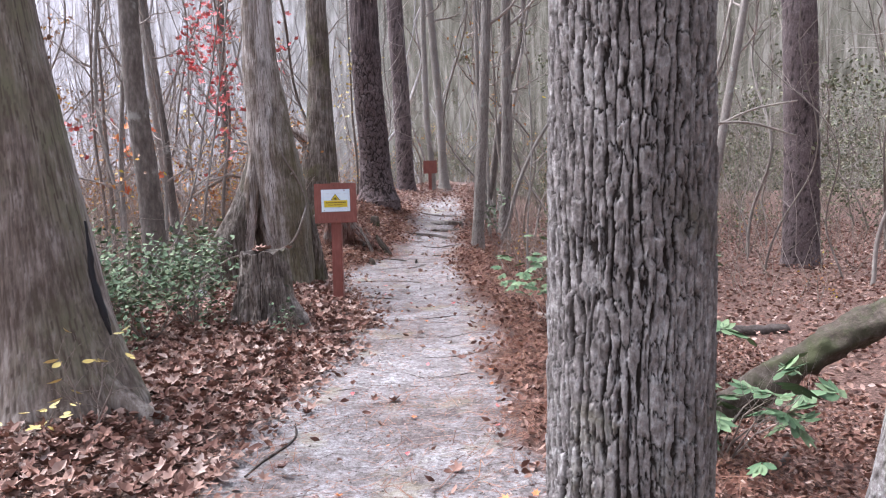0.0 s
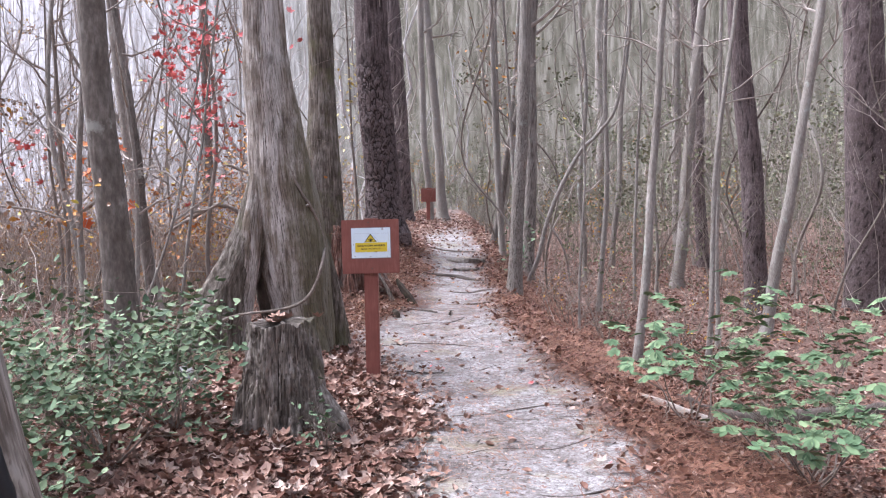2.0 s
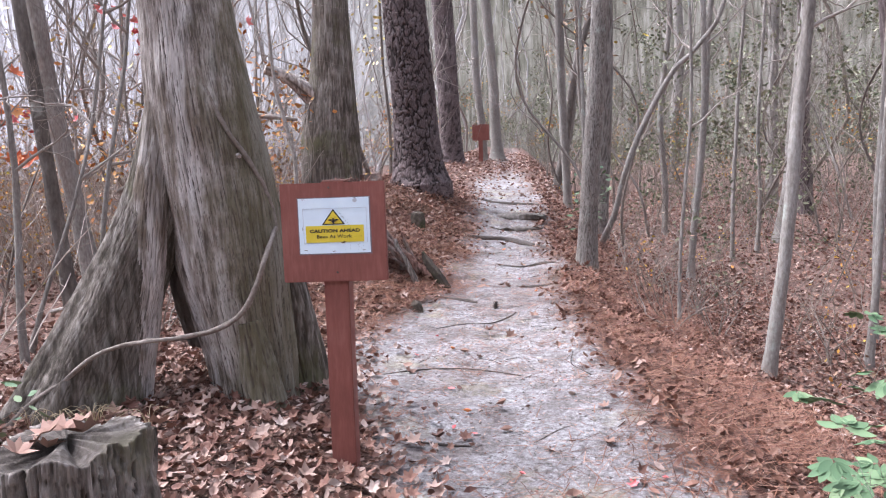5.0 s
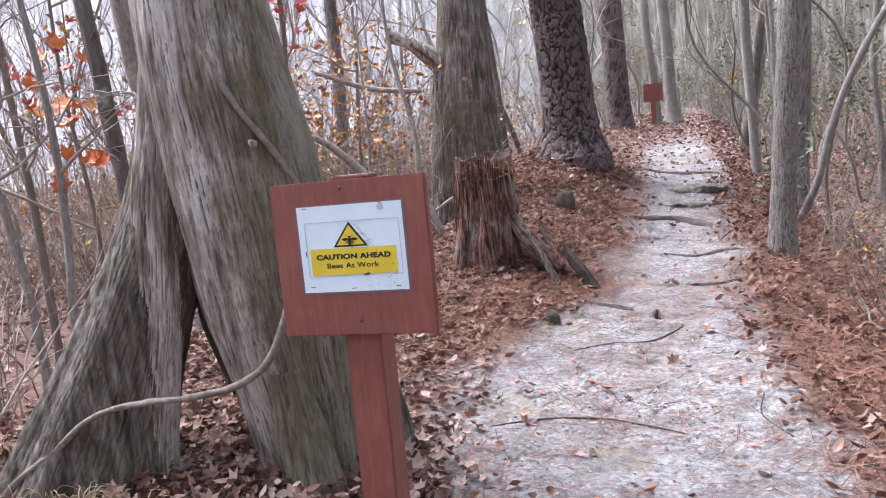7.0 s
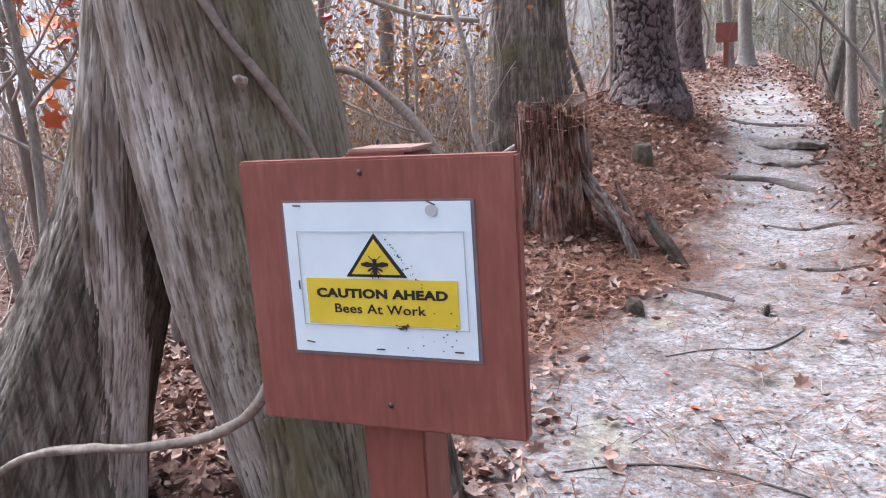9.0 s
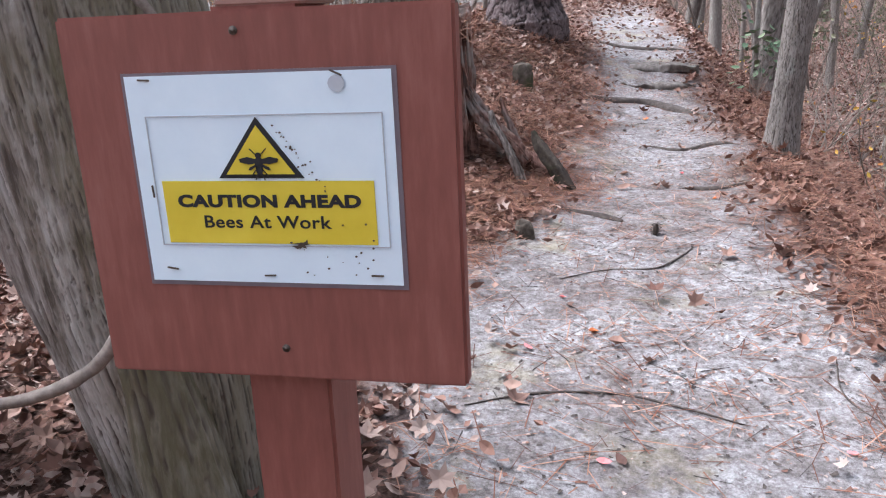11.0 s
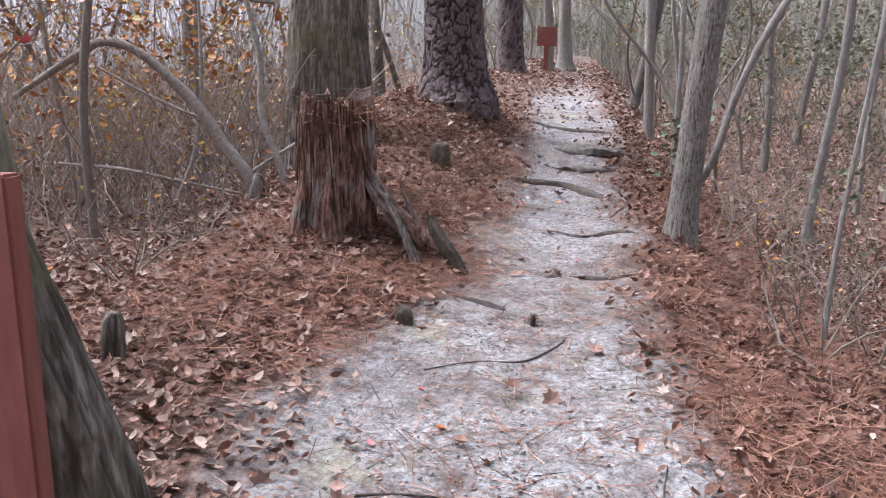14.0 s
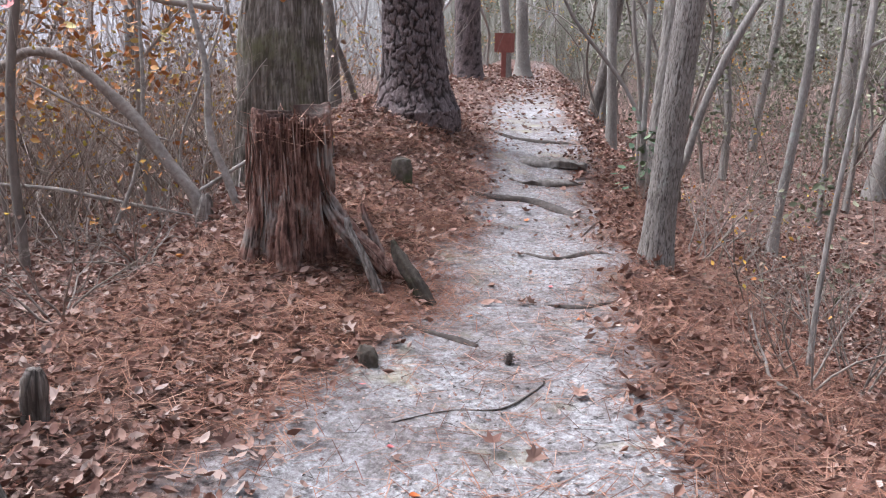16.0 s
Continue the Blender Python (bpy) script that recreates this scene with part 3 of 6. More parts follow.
def crown_of(parent, line, first, count, reach, seed, material=TWIG, needles=False, label=""):
    """Limbs above a given height, each a part with its twigs; pines carry tufts of needles."""
    g = np.random.default_rng(seed)
    hs = line[:, 2] - line[0, 2]
    tuft = Geo()
    for k in range(count):
        h = first + (hs[-1] - first) * (k + .5) / count * .95
        p = np.array([np.interp(h, hs, line[:, c]) for c in range(4)])
        a = k * 2.4 + g.uniform(-.4, .4)
        limb = Geo()
        L = reach * g.uniform(.6, 1.0) * (1 - .5 * k / count)
        branchlet(limb, p[:3], (math.cos(a), math.sin(a), .55), L, max(.012, p[3] * .38), seed * 31 + k, 2, 5)
        part("limb", limb, material, parent)
        if needles:
            tip = limb.v
            ends = np.concatenate([q[-3:] for q in tip])
            pick = ends[g.integers(0, len(ends), 30)] + g.normal(0, .22, (30, 3))
            scatter(tuft, needle_tuft, pick, g, (.18, .3), 3.1)
    if needles:
        part("crown", tuft, EVERGREEN, parent, "sparse green needle crown")


def scatter(geo, shape, at, g, size, tilt, turn=None):
    """Copies of a small shape (vertices, triangles) at many places with random turn, tilt and size."""
    v, f = shape
    n = len(at)
    if not n:
        return
    s = g.uniform(size[0], size[1], n)
    a = g.uniform(0, 2 * np.pi, n) if turn is None else turn
    b, c = g.uniform(-tilt, tilt, n), g.uniform(-tilt, tilt, n)
    ca, sa, cb, sb, cc, sc = np.cos(a), np.sin(a), np.cos(b), np.sin(b), np.cos(c), np.sin(c)
    z0, o1 = np.zeros(n), np.ones(n)
    Rz = np.stack((ca, -sa, z0, sa, ca, z0, z0, z0, o1), -1).reshape(-1, 3, 3)
    Rx = np.stack((o1, z0, z0, z0, cb, -sb, z0, sb, cb), -1).reshape(-1, 3, 3)
    Ry = np.stack((cc, z0, sc, z0, o1, z0, -sc, z0, cc), -1).reshape(-1, 3, 3)
    M = Ry @ Rx @ Rz * s[:, None, None]
    V = np.einsum("nij,vj->nvi", M, v) + np.asarray(at)[:, None]
    F = (f[None] + (np.arange(n) * len(v))[:, None, None])
    geo.add(V, None, F)


def leaf_shape(outline, fold, curl):
    """A leaf blade: outline (x across, y along) folded on its rib and curled along it."""
    o = np.array(outline, float)
    v = np.column_stack((o, fold * np.abs(o[:, 0]) + curl * (o[:, 1] - .5) ** 2))
    v = np.vstack((v, (0, .45, 0.0)))
    n = len(o)
    a = np.arange(n)
    return v, np.stack((a, (a + 1) % n, np.full(n, n)), -1)


OVAL = leaf_shape(((0, 0), (.2, .22), (.26, .5), (.15, .8), (0, 1), (-.15, .8), (-.26, .5), (-.2, .22)), .35, .5)
LOBED = leaf_shape(((0, -.12), (.12, .1), (.42, .12), (.3, .34), (.55, .62), (.22, .6), (0, 1), (-.22, .6), (-.55, .62), (-.3, .34), (-.42, .12), (-.12, .1)), .5, .95)
CURLED = leaf_shape(((0, 0), (.24, .25), (.3, .55), (.12, .85), (0, 1), (-.12, .85), (-.3, .55), (-.24, .25)), 1.1, .9)
fan = [(OVAL[0] * np.array((.62, .62, .62)), a) for a in (-1.25, -.62, 0.0, .62, 1.25)]
SPRAY = (np.concatenate([np.column_stack((v[:, 0] * math.cos(a) + v[:, 1] * math.sin(a), v[:, 1] * math.cos(a) - v[:, 0] * math.sin(a) + .12 + .22 * math.cos(a), v[:, 2] - .22 * v[:, 1])) for v, a in fan]), np.concatenate([OVAL[1] + k * len(OVAL[0]) for k in range(5)]))
STRAW = (np.array(((-.013, 0, 0), (.013, 0, 0), (.008, 1, .02), (-.008, 1, .02))), np.array(((0, 1, 2), (0, 2, 3))))
STICK = (np.array(((-.012, 0, 0), (.012, 0, 0), (0, 0, .02), (-.006, 1, 0.01), (.006, 1, 0.01), (0, 1, .02))), np.array(((0, 1, 4), (0, 4, 3), (1, 2, 5), (1, 5, 4), (2, 0, 3), (2, 3, 5))))
CHIP = (np.array(((-.3, 0, 0), (.2, .1, .05), (.35, .8, 0), (-.2, 1, .12))), np.array(((0, 1, 2), (0, 2, 3))))
tv = []
for k in range(7):
    w = Vector((math.cos(k * 2.4), math.sin(k * 2.4), .5 + .1 * k)).normalized()
    tv += [(0, 0, .02), (w.x * .5 + .02, w.y * .5, w.z * .5), (w.x, w.y, w.z)]
needle_tuft = (np.array(tv), np.arange(21).reshape(7, 3))


def tree(name, label, base, lean, height, r0, r1, bark, material, seg, sway=.08, flare=0.0, seed=1, limbs=(5.0, 6, 1.8), group="", needles=False, rows=150, category="tree"):
    z = floor_z(*base)
    top = thing(name, label, category, pose(base[0], base[1], z), group)
    line = wander((0, 0, 0), lean, height, r0, r1, sway, rows, seed, flare)
    geo = Geo()
    tube(geo, line, seg, bark)
    part("trunk", geo, material, top)
    if limbs:
        crown_of(top, line, limbs[0], limbs[1], limbs[2], seed + 5, TWIG, needles)
    return top


# the oak beside which the walk begins
tree("oak_tree", "large oak with deeply furrowed grey bark beside the path", (0.376, 1.68), (.026, 0), 11, .180, .11, ridges(.024, .072, .0115, 3, .22, .75, .55), BARK_OAK, 520, .02, .02, 11, (5.5, 7, 2.4), rows=820)
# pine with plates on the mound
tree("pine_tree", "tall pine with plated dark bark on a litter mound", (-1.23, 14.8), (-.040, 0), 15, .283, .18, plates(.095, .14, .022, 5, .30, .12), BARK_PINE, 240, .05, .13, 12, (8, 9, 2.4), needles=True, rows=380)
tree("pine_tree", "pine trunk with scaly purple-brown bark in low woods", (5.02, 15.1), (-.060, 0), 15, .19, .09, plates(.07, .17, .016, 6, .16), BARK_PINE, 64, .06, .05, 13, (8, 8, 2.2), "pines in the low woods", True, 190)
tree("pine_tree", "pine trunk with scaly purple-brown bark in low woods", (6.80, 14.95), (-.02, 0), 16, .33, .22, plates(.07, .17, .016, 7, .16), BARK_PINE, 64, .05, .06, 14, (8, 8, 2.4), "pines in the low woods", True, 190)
# right of the path
tree("hardwood_tree", "slender grey hardwood with ridged bark at the path edge", (.51, 12.05), (.050, .0), 9, .083, .06, ridges(.016, .05, .0050, 8, .2, .7, .8), BARK_GREY, 190, .05, .035, 15, (3.2, 7, 1.6), "hardwoods along the path", rows=300)
tree("hardwood_tree", "grey hardwood with smooth bark behind the path edge", (1.2, 15.8), (.03, .0), 10, .115, .07, plates(.035, .08, .005, 9, .3), BARK_GREY, 40, .08, .04, 16, (4, 7, 1.6), "hardwoods along the path", rows=120)
tree("hardwood_sapling", "thin pale sapling with lichen on the bank", (1.68, 10.6), (.100, .0), 7.5, .050, .022, knobbly(.005, .15, 1), BARK_GREY, 24, .08, .012, 17, (2.4, 6, 1.1), "saplings on the bank", rows=110)
tree("hardwood_tree", "leaning slim grey hardwood in the low woods", (4.07, 12.7), (.157, .0), 8, .078, .045, knobbly(.006, .2, 2), BARK_GREY, 24, .10, .03, 18, (3.5, 6, 1.3), "hardwoods in the low woods", rows=90)
tree("hardwood_tree", "leaning grey hardwood in the low woods", (4.82, 18.7), (.10, .0), 10, .125, .07, knobbly(.008, .2, 3), BARK_GREY, 24, .12, .05, 19, (4, 7, 1.6), "hardwoods in the low woods", rows=90)
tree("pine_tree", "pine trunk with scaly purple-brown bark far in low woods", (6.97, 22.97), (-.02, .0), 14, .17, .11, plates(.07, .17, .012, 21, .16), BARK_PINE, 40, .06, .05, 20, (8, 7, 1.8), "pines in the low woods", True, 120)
tree("hardwood_sapling", "thin lichened sapling in the low woods", (1.2, 11.35), (-.02, .0), 6, .014, .008, knobbly(.003, .12, 5), BARK_GREY, 12, .16, .005, 21, (1.6, 7, .8), "saplings on the bank", rows=80)
tree("hardwood_tree", "slim grey hardwood beside the far path", (.92, 17.1), (-.03, 0), 8, .06, .035, knobbly(.004, .2, 6), BARK_GREY, 14, .08, .02, 22, (3, 6, 1.2), "hardwoods along the path", rows=70)
tree("hardwood_tree", "leaning slim hardwood beside the far path", (1.15, 21.3), (.20, 0), 8, .09, .05, knobbly(.005, .2, 7), BARK_DARK, 14, .10, .02, 23, (3, 6, 1.2), "hardwoods along the path", rows=70)
tree("oak_tree", "rough oak trunk low on the swampy side", (2.02, 3.55), (.16, 0), 8, .085, .06, ridges(.03, .09, .008, 8, .15, .6, .6), BARK_OAK, 50, .04, .05, 24, (4, 5, 1.3), rows=120)
for k, (x, y, lx, h, r) in enumerate(((2.4, 15.5, .03, 8, .045), (.84, 14.5, -.03, 7, .022), (3.2, 20.4, .0, 10, .06), (7.04, 25.2, 0, 12, .15), (4.7, 23.8, .07, 11, .08), (2.67, 11.1, .07, 7, .030), (3.05, 11.8, .04, 7, .026), (3.47, 17.1, .02, 7, .030), (4.17, 18.0, .03, 7, .032), (1.35, 21.6, .08, 8, .06), (1.9, 27.5, .16, 8, .07), (6.5, 33.0, .02, 13, .20), (1.02, 18.0, -.02, 7, .05))):
    tree("hardwood_tree", "slim bare hardwood standing in the low woods", (x, y), (lx, 0), h, r, r * .6, knobbly(.006, .2, 30 + k), BARK_GREY, 14, .10, .02, 60 + k, (3, 6, 1.3), "hardwoods in the low woods", rows=70)
for k, (x, y, lx, h, r) in enumerate(((-3.25, 9.2, -.10, 4.5, .022), (-3.65, 9.0, .06, 5.0, .03), (-3.05, 9.7, .12, 4.2, .016), (-3.95, 9.7, -.05, 5.5, .026), (-3.4, 9.5, .22, 3.6, .014))):
    tree("hardwood_sapling", "crooked pale sapling at the swamp edge", (x, y), (lx, .03), h, r, r * .5, knobbly(.004, .12, 40 + k), BARK_GREY, 12, .30, .01, 70 + k, (1.2, 7, .9), "saplings at the swamp edge", rows=80)
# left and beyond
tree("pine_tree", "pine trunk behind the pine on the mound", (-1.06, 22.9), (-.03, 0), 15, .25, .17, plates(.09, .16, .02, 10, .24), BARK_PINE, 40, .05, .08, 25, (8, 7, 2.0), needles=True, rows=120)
tree("hardwood_tree", "bare grey trunk at the far bend of the path", (.05, 25.4), (-.05, 0), 12, .14, .09, knobbly(.008, .2, 8), BARK_GREY, 18, .08, .12, 26, (5, 6, 1.6), "hardwoods at the far bend", rows=70)
tree("hardwood_tree", "bare thin trunk behind the far sign", (-.32, 24.9), (-.03, 0), 12, .10, .07, knobbly(.008, .2, 9), BARK_GREY, 18, .08, .03, 27, (5, 6, 1.6), "hardwoods at the far bend", rows=70)
tree("swamp_tree", "dark trunk with pale lichen and a burl", (-2.92, 7.95), (-.042, 0), 9, .122, .035, plates(.05, .1, .006, 12, .3), BARK_DARK, 64, .05, .05, 28, (4, 6, 1.8), "swamp trees", rows=160)
tree("swamp_tree", "slim leaning swamp tree with mottled bark", (-3.40, 10.1), (-.098, 0), 9, .05, .035, knobbly(.008, .2, 10), BARK_DARK, 20, .10, .03, 29, (3.5, 6, 1.4), "swamp trees", rows=90)
tree("swamp_tree", "slim leaning swamp tree with grey bark", (-3.66, 11.0), (-.108, 0), 10, .075, .045, knobbly(.008, .2, 11), BARK_GREY, 20, .10, .04, 30, (3.5, 6, 1.4), "swamp trees", rows=90)
tree("swamp_tree", "slim grey trunk in the brush behind the stump", (-2.15, 15.6), (-.05, 0), 9, .055, .035, knobbly(.005, .2, 12), BARK_DARK, 16, .07, .03, 31, (3, 6, 1.2), "swamp trees", rows=80)
tree("swamp_tree", "slim grey trunk in the brush", (-4.3, 15.6), (.01, 0), 9, .09, .05, knobbly(.005, .2, 13), BARK_DARK, 16, .09, .03, 32, (3, 6, 1.4), "swamp trees", rows=80)


def leaning_cypress():
    """Wide cypress at the start, leaning away, with a split seam."""
    b = (-2.12, 4.2)
    top = thing("cypress_tree", "broad leaning cypress with a split seam and mossy foot", "tree", pose(b[0], b[1], floor_z(*b)))
    geo = Geo()
    line = wander((0, 0, 0), (-.118, .02), 11, .30, .12, .02, 330, 41, 0)
    line[:, 3] += .17 * np.exp(-np.maximum(line[:, 2], 0) / .5)
    line[:, 3] -= .035 * smooth(.8, 2.5, line[:, 2])
    tube(geo, line, 240, fibres(.020, .0045, 4, ((3, .07, 1.0), (5, .06, 0.4), (9, .02, 2.0)), .4, .5))
    part("trunk", geo, BARK_BROWN, top)
    root = Geo()
    tube(root, curve_through(((.2, -.1, .35, .05), (.36, -.16, .12, .075), (.55, -.2, .0, .05), (.75, -.25, -.06, .03)), 30), 16, fibres(.03, .01, 9))
    part("root", root, BARK_BROWN, top, "spreading root")
    # Solid black tube along the seam, in place of shade inside the split.
    seam = Geo()
    tube(seam, curve_through(((.262, -.13, 1.02, .004), (.275, -.125, .85, .014), (.285, -.13, .72, .017), (.33, -.135, .55, .02), (.365, -.135, .42, .008)), 40), 10, knobbly(.004, .04, 3))
    part("split", seam, INK_BLACK, top, "black strip painted for the shade of a bark split")
    crown_of(top, line, 5, 6, 1.8, 77)


leaning_cypress()


def forked_cypress():
    """The great cypress behind the sign: two spread legs with a hollow between them."""
    b = (-1.80, 8.42)
    z = floor_z(*b)
    top = thing("cypress_tree", "great cypress with two spread legs and a hollow", "tree", pose(b[0], b[1], z))
    o = np.array((b[0], b[1], z, 0))
    trunk = Geo()
    main = curve_through(np.array(((-1.60, 8.47, -.25, .22), (-1.605, 8.47, .00, .205), (-1.62, 8.47, .18, .195), (-1.64, 8.47, .42, .212), (-1.675, 8.47, .66, .240), (-1.70, 8.47, .84, .258), (-1.735, 8.47, 1.1, .272), (-1.775, 8.47, 1.38, .270), (-1.815, 8.45, 1.7, .245), (-1.845, 8.45, 2.05, .218), (-1.885, 8.43, 2.4, .192), (-1.915, 8.45, 3.05, .160), (-1.98, 8.5, 5.5, .135), (-2.1, 8.6, 9.0, .10), (-2.2, 8.7, 12.0, .05))) - o, 600)
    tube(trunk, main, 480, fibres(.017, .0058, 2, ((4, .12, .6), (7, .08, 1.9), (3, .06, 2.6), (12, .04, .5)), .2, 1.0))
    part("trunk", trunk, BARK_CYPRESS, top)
    leg = Geo()
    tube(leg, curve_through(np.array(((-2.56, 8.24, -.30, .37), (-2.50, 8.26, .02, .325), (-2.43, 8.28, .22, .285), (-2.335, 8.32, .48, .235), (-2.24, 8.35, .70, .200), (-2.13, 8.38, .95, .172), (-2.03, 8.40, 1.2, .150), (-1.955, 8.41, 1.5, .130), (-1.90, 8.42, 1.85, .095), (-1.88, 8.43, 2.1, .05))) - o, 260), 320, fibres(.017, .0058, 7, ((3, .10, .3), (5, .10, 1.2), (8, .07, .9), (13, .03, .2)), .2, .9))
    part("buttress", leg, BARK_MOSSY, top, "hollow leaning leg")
    inner = Geo()
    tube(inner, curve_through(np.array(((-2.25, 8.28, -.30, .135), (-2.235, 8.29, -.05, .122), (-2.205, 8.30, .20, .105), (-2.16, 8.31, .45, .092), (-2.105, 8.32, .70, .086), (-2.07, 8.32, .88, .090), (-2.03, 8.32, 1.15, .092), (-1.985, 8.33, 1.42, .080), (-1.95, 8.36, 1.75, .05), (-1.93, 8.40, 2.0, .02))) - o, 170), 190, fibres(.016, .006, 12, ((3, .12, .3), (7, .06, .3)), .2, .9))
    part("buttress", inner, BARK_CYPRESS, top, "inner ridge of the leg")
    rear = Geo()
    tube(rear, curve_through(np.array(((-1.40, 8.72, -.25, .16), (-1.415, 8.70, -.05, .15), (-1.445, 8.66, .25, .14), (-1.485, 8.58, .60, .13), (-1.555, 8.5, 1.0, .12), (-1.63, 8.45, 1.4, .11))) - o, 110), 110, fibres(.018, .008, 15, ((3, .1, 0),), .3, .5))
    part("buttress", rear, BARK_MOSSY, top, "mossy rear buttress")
    # Dark tube added behind the gap between the legs to stand for its shade.
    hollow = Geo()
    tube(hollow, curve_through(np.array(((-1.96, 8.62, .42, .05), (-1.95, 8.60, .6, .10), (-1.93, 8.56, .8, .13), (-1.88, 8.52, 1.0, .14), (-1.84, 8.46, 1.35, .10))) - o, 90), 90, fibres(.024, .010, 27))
    part("buttress", hollow, BARK_DARK, top, "added dark bark tube for the shade in the gap")
    toe = Geo()
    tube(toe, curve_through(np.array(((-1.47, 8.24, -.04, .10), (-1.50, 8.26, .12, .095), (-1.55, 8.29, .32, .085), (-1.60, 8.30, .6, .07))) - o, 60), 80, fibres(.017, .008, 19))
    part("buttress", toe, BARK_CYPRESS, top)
    knot = Geo()
    tube(knot, curve_through(np.array(((-1.575, 8.24, 1.38, .012), (-1.57, 8.215, 1.385, .010), (-1.566, 8.20, 1.388, .008), (-1.565, 8.195, 1.389, .003))) - o, 14), 12, knobbly(.003, .02, 2))
    part("knot", knot, BARK_PALE, top, "small sawn branch knot")
    crown_of(top, main, 5, 8, 2.2, 90)


forked_cypress()


def on_trunk(x, z, r):
    """A row on the front of the forked cypress at a height."""
    zs = (.42, .66, .84, 1.1, 1.38, 1.7, 2.05, 2.4, 3.05, 5.5)
    cx = np.interp(z, zs, (-1.64, -1.675, -1.70, -1.735, -1.775, -1.815, -1.845, -1.885, -1.915, -1.98))
    cr = np.interp(z, zs, (.212, .24, .258, .272, .27, .245, .218, .192, .16, .135))
    return (x, 8.46 - math.sqrt(max(cr ** 2 - (x - cx) ** 2, .002)) - r * .4, z, r)


def creeper():
    """Woody creeper that climbs the forked cypress and loops across its legs."""
    top = thing("climbing_vine", "woody grey vine looping across the cypress legs", "vine")
    g = Geo()
    tube(g, curve_through(((-2.82, 7.98, .06, .012), (-2.72, 7.99, .14, .012), (-2.62, 8.0, .22, .012), (-2.51, 8.02, .32, .012), (-2.38, 8.04, .40, .012), (-2.25, 8.05, .50, .011), (-2.12, 8.06, .55, .011), (-1.98, 8.07, .57, .011), (-1.83, 8.09, .58, .011), (-1.68, 8.12, .61, .012), (-1.58, 8.13, .67, .012), (-1.52, 8.14, .76, .014), (-1.47, 8.17, .90, .012), on_trunk(-1.465, 1.04, .010)), 150), 10, knobbly(.004, .05, 3))
    part("stem", g, VINE, top)
    g = Geo()
    tube(g, curve_through((on_trunk(-1.465, 1.02, .010), on_trunk(-1.48, 1.15, .012), on_trunk(-1.52, 1.29, .011), on_trunk(-1.57, 1.40, .011), on_trunk(-1.63, 1.51, .010), on_trunk(-1.71, 1.71, .010), on_trunk(-1.77, 2.0, .009), on_trunk(-1.83, 2.5, .009), on_trunk(-1.89, 3.2, .010), on_trunk(-1.97, 4.5, .008)), 140), 10, knobbly(.004, .06, 5))
    part("stem", g, VINE, top, "pale climbing stem")


creeper()


def second_cypress():
    b = (-2.10, 13.35)
    z = floor_z(*b)
    top = thing("cypress_tree", "grey cypress trunk with a broken limb stub", "tree", pose(b[0], b[1], z))
    g = Geo()
    line = curve_through(((.0, 0, -.25, .40), (.0, 0, .1, .365), (.005, 0, .55, .33), (.01, 0, 1.0, .30), (.05, 0, 1.5, .25), (.07, 0, 1.95, .205), (.075, 0, 2.6, .18), (.06, 0, 3.9, .165), (.0, .05, 7.0, .12), (-.1, .1, 12.0, .04)), 320)
    tube(g, line, 200, fibres(.024, .010, 31, ((3, .08, .4), (5, .06, 1.0), (9, .03, .2)), .3, .9))
    part("trunk", g, BARK_MOSSY, top)
    g = Geo()
    tube(g, curve_through(((-.1, -.1, 1.35, .11), (-.26, -.16, 1.5, .085), (-.42, -.2, 1.62, .062), (-.60, -.28, 1.70, .06)), 40), 22, fibres(.02, .008, 5))
    part("broken_limb", g, BARK_CYPRESS, top, "snapped pale limb stub")
    crown_of(top, line, 5, 7, 2.0, 97)


second_cypress()


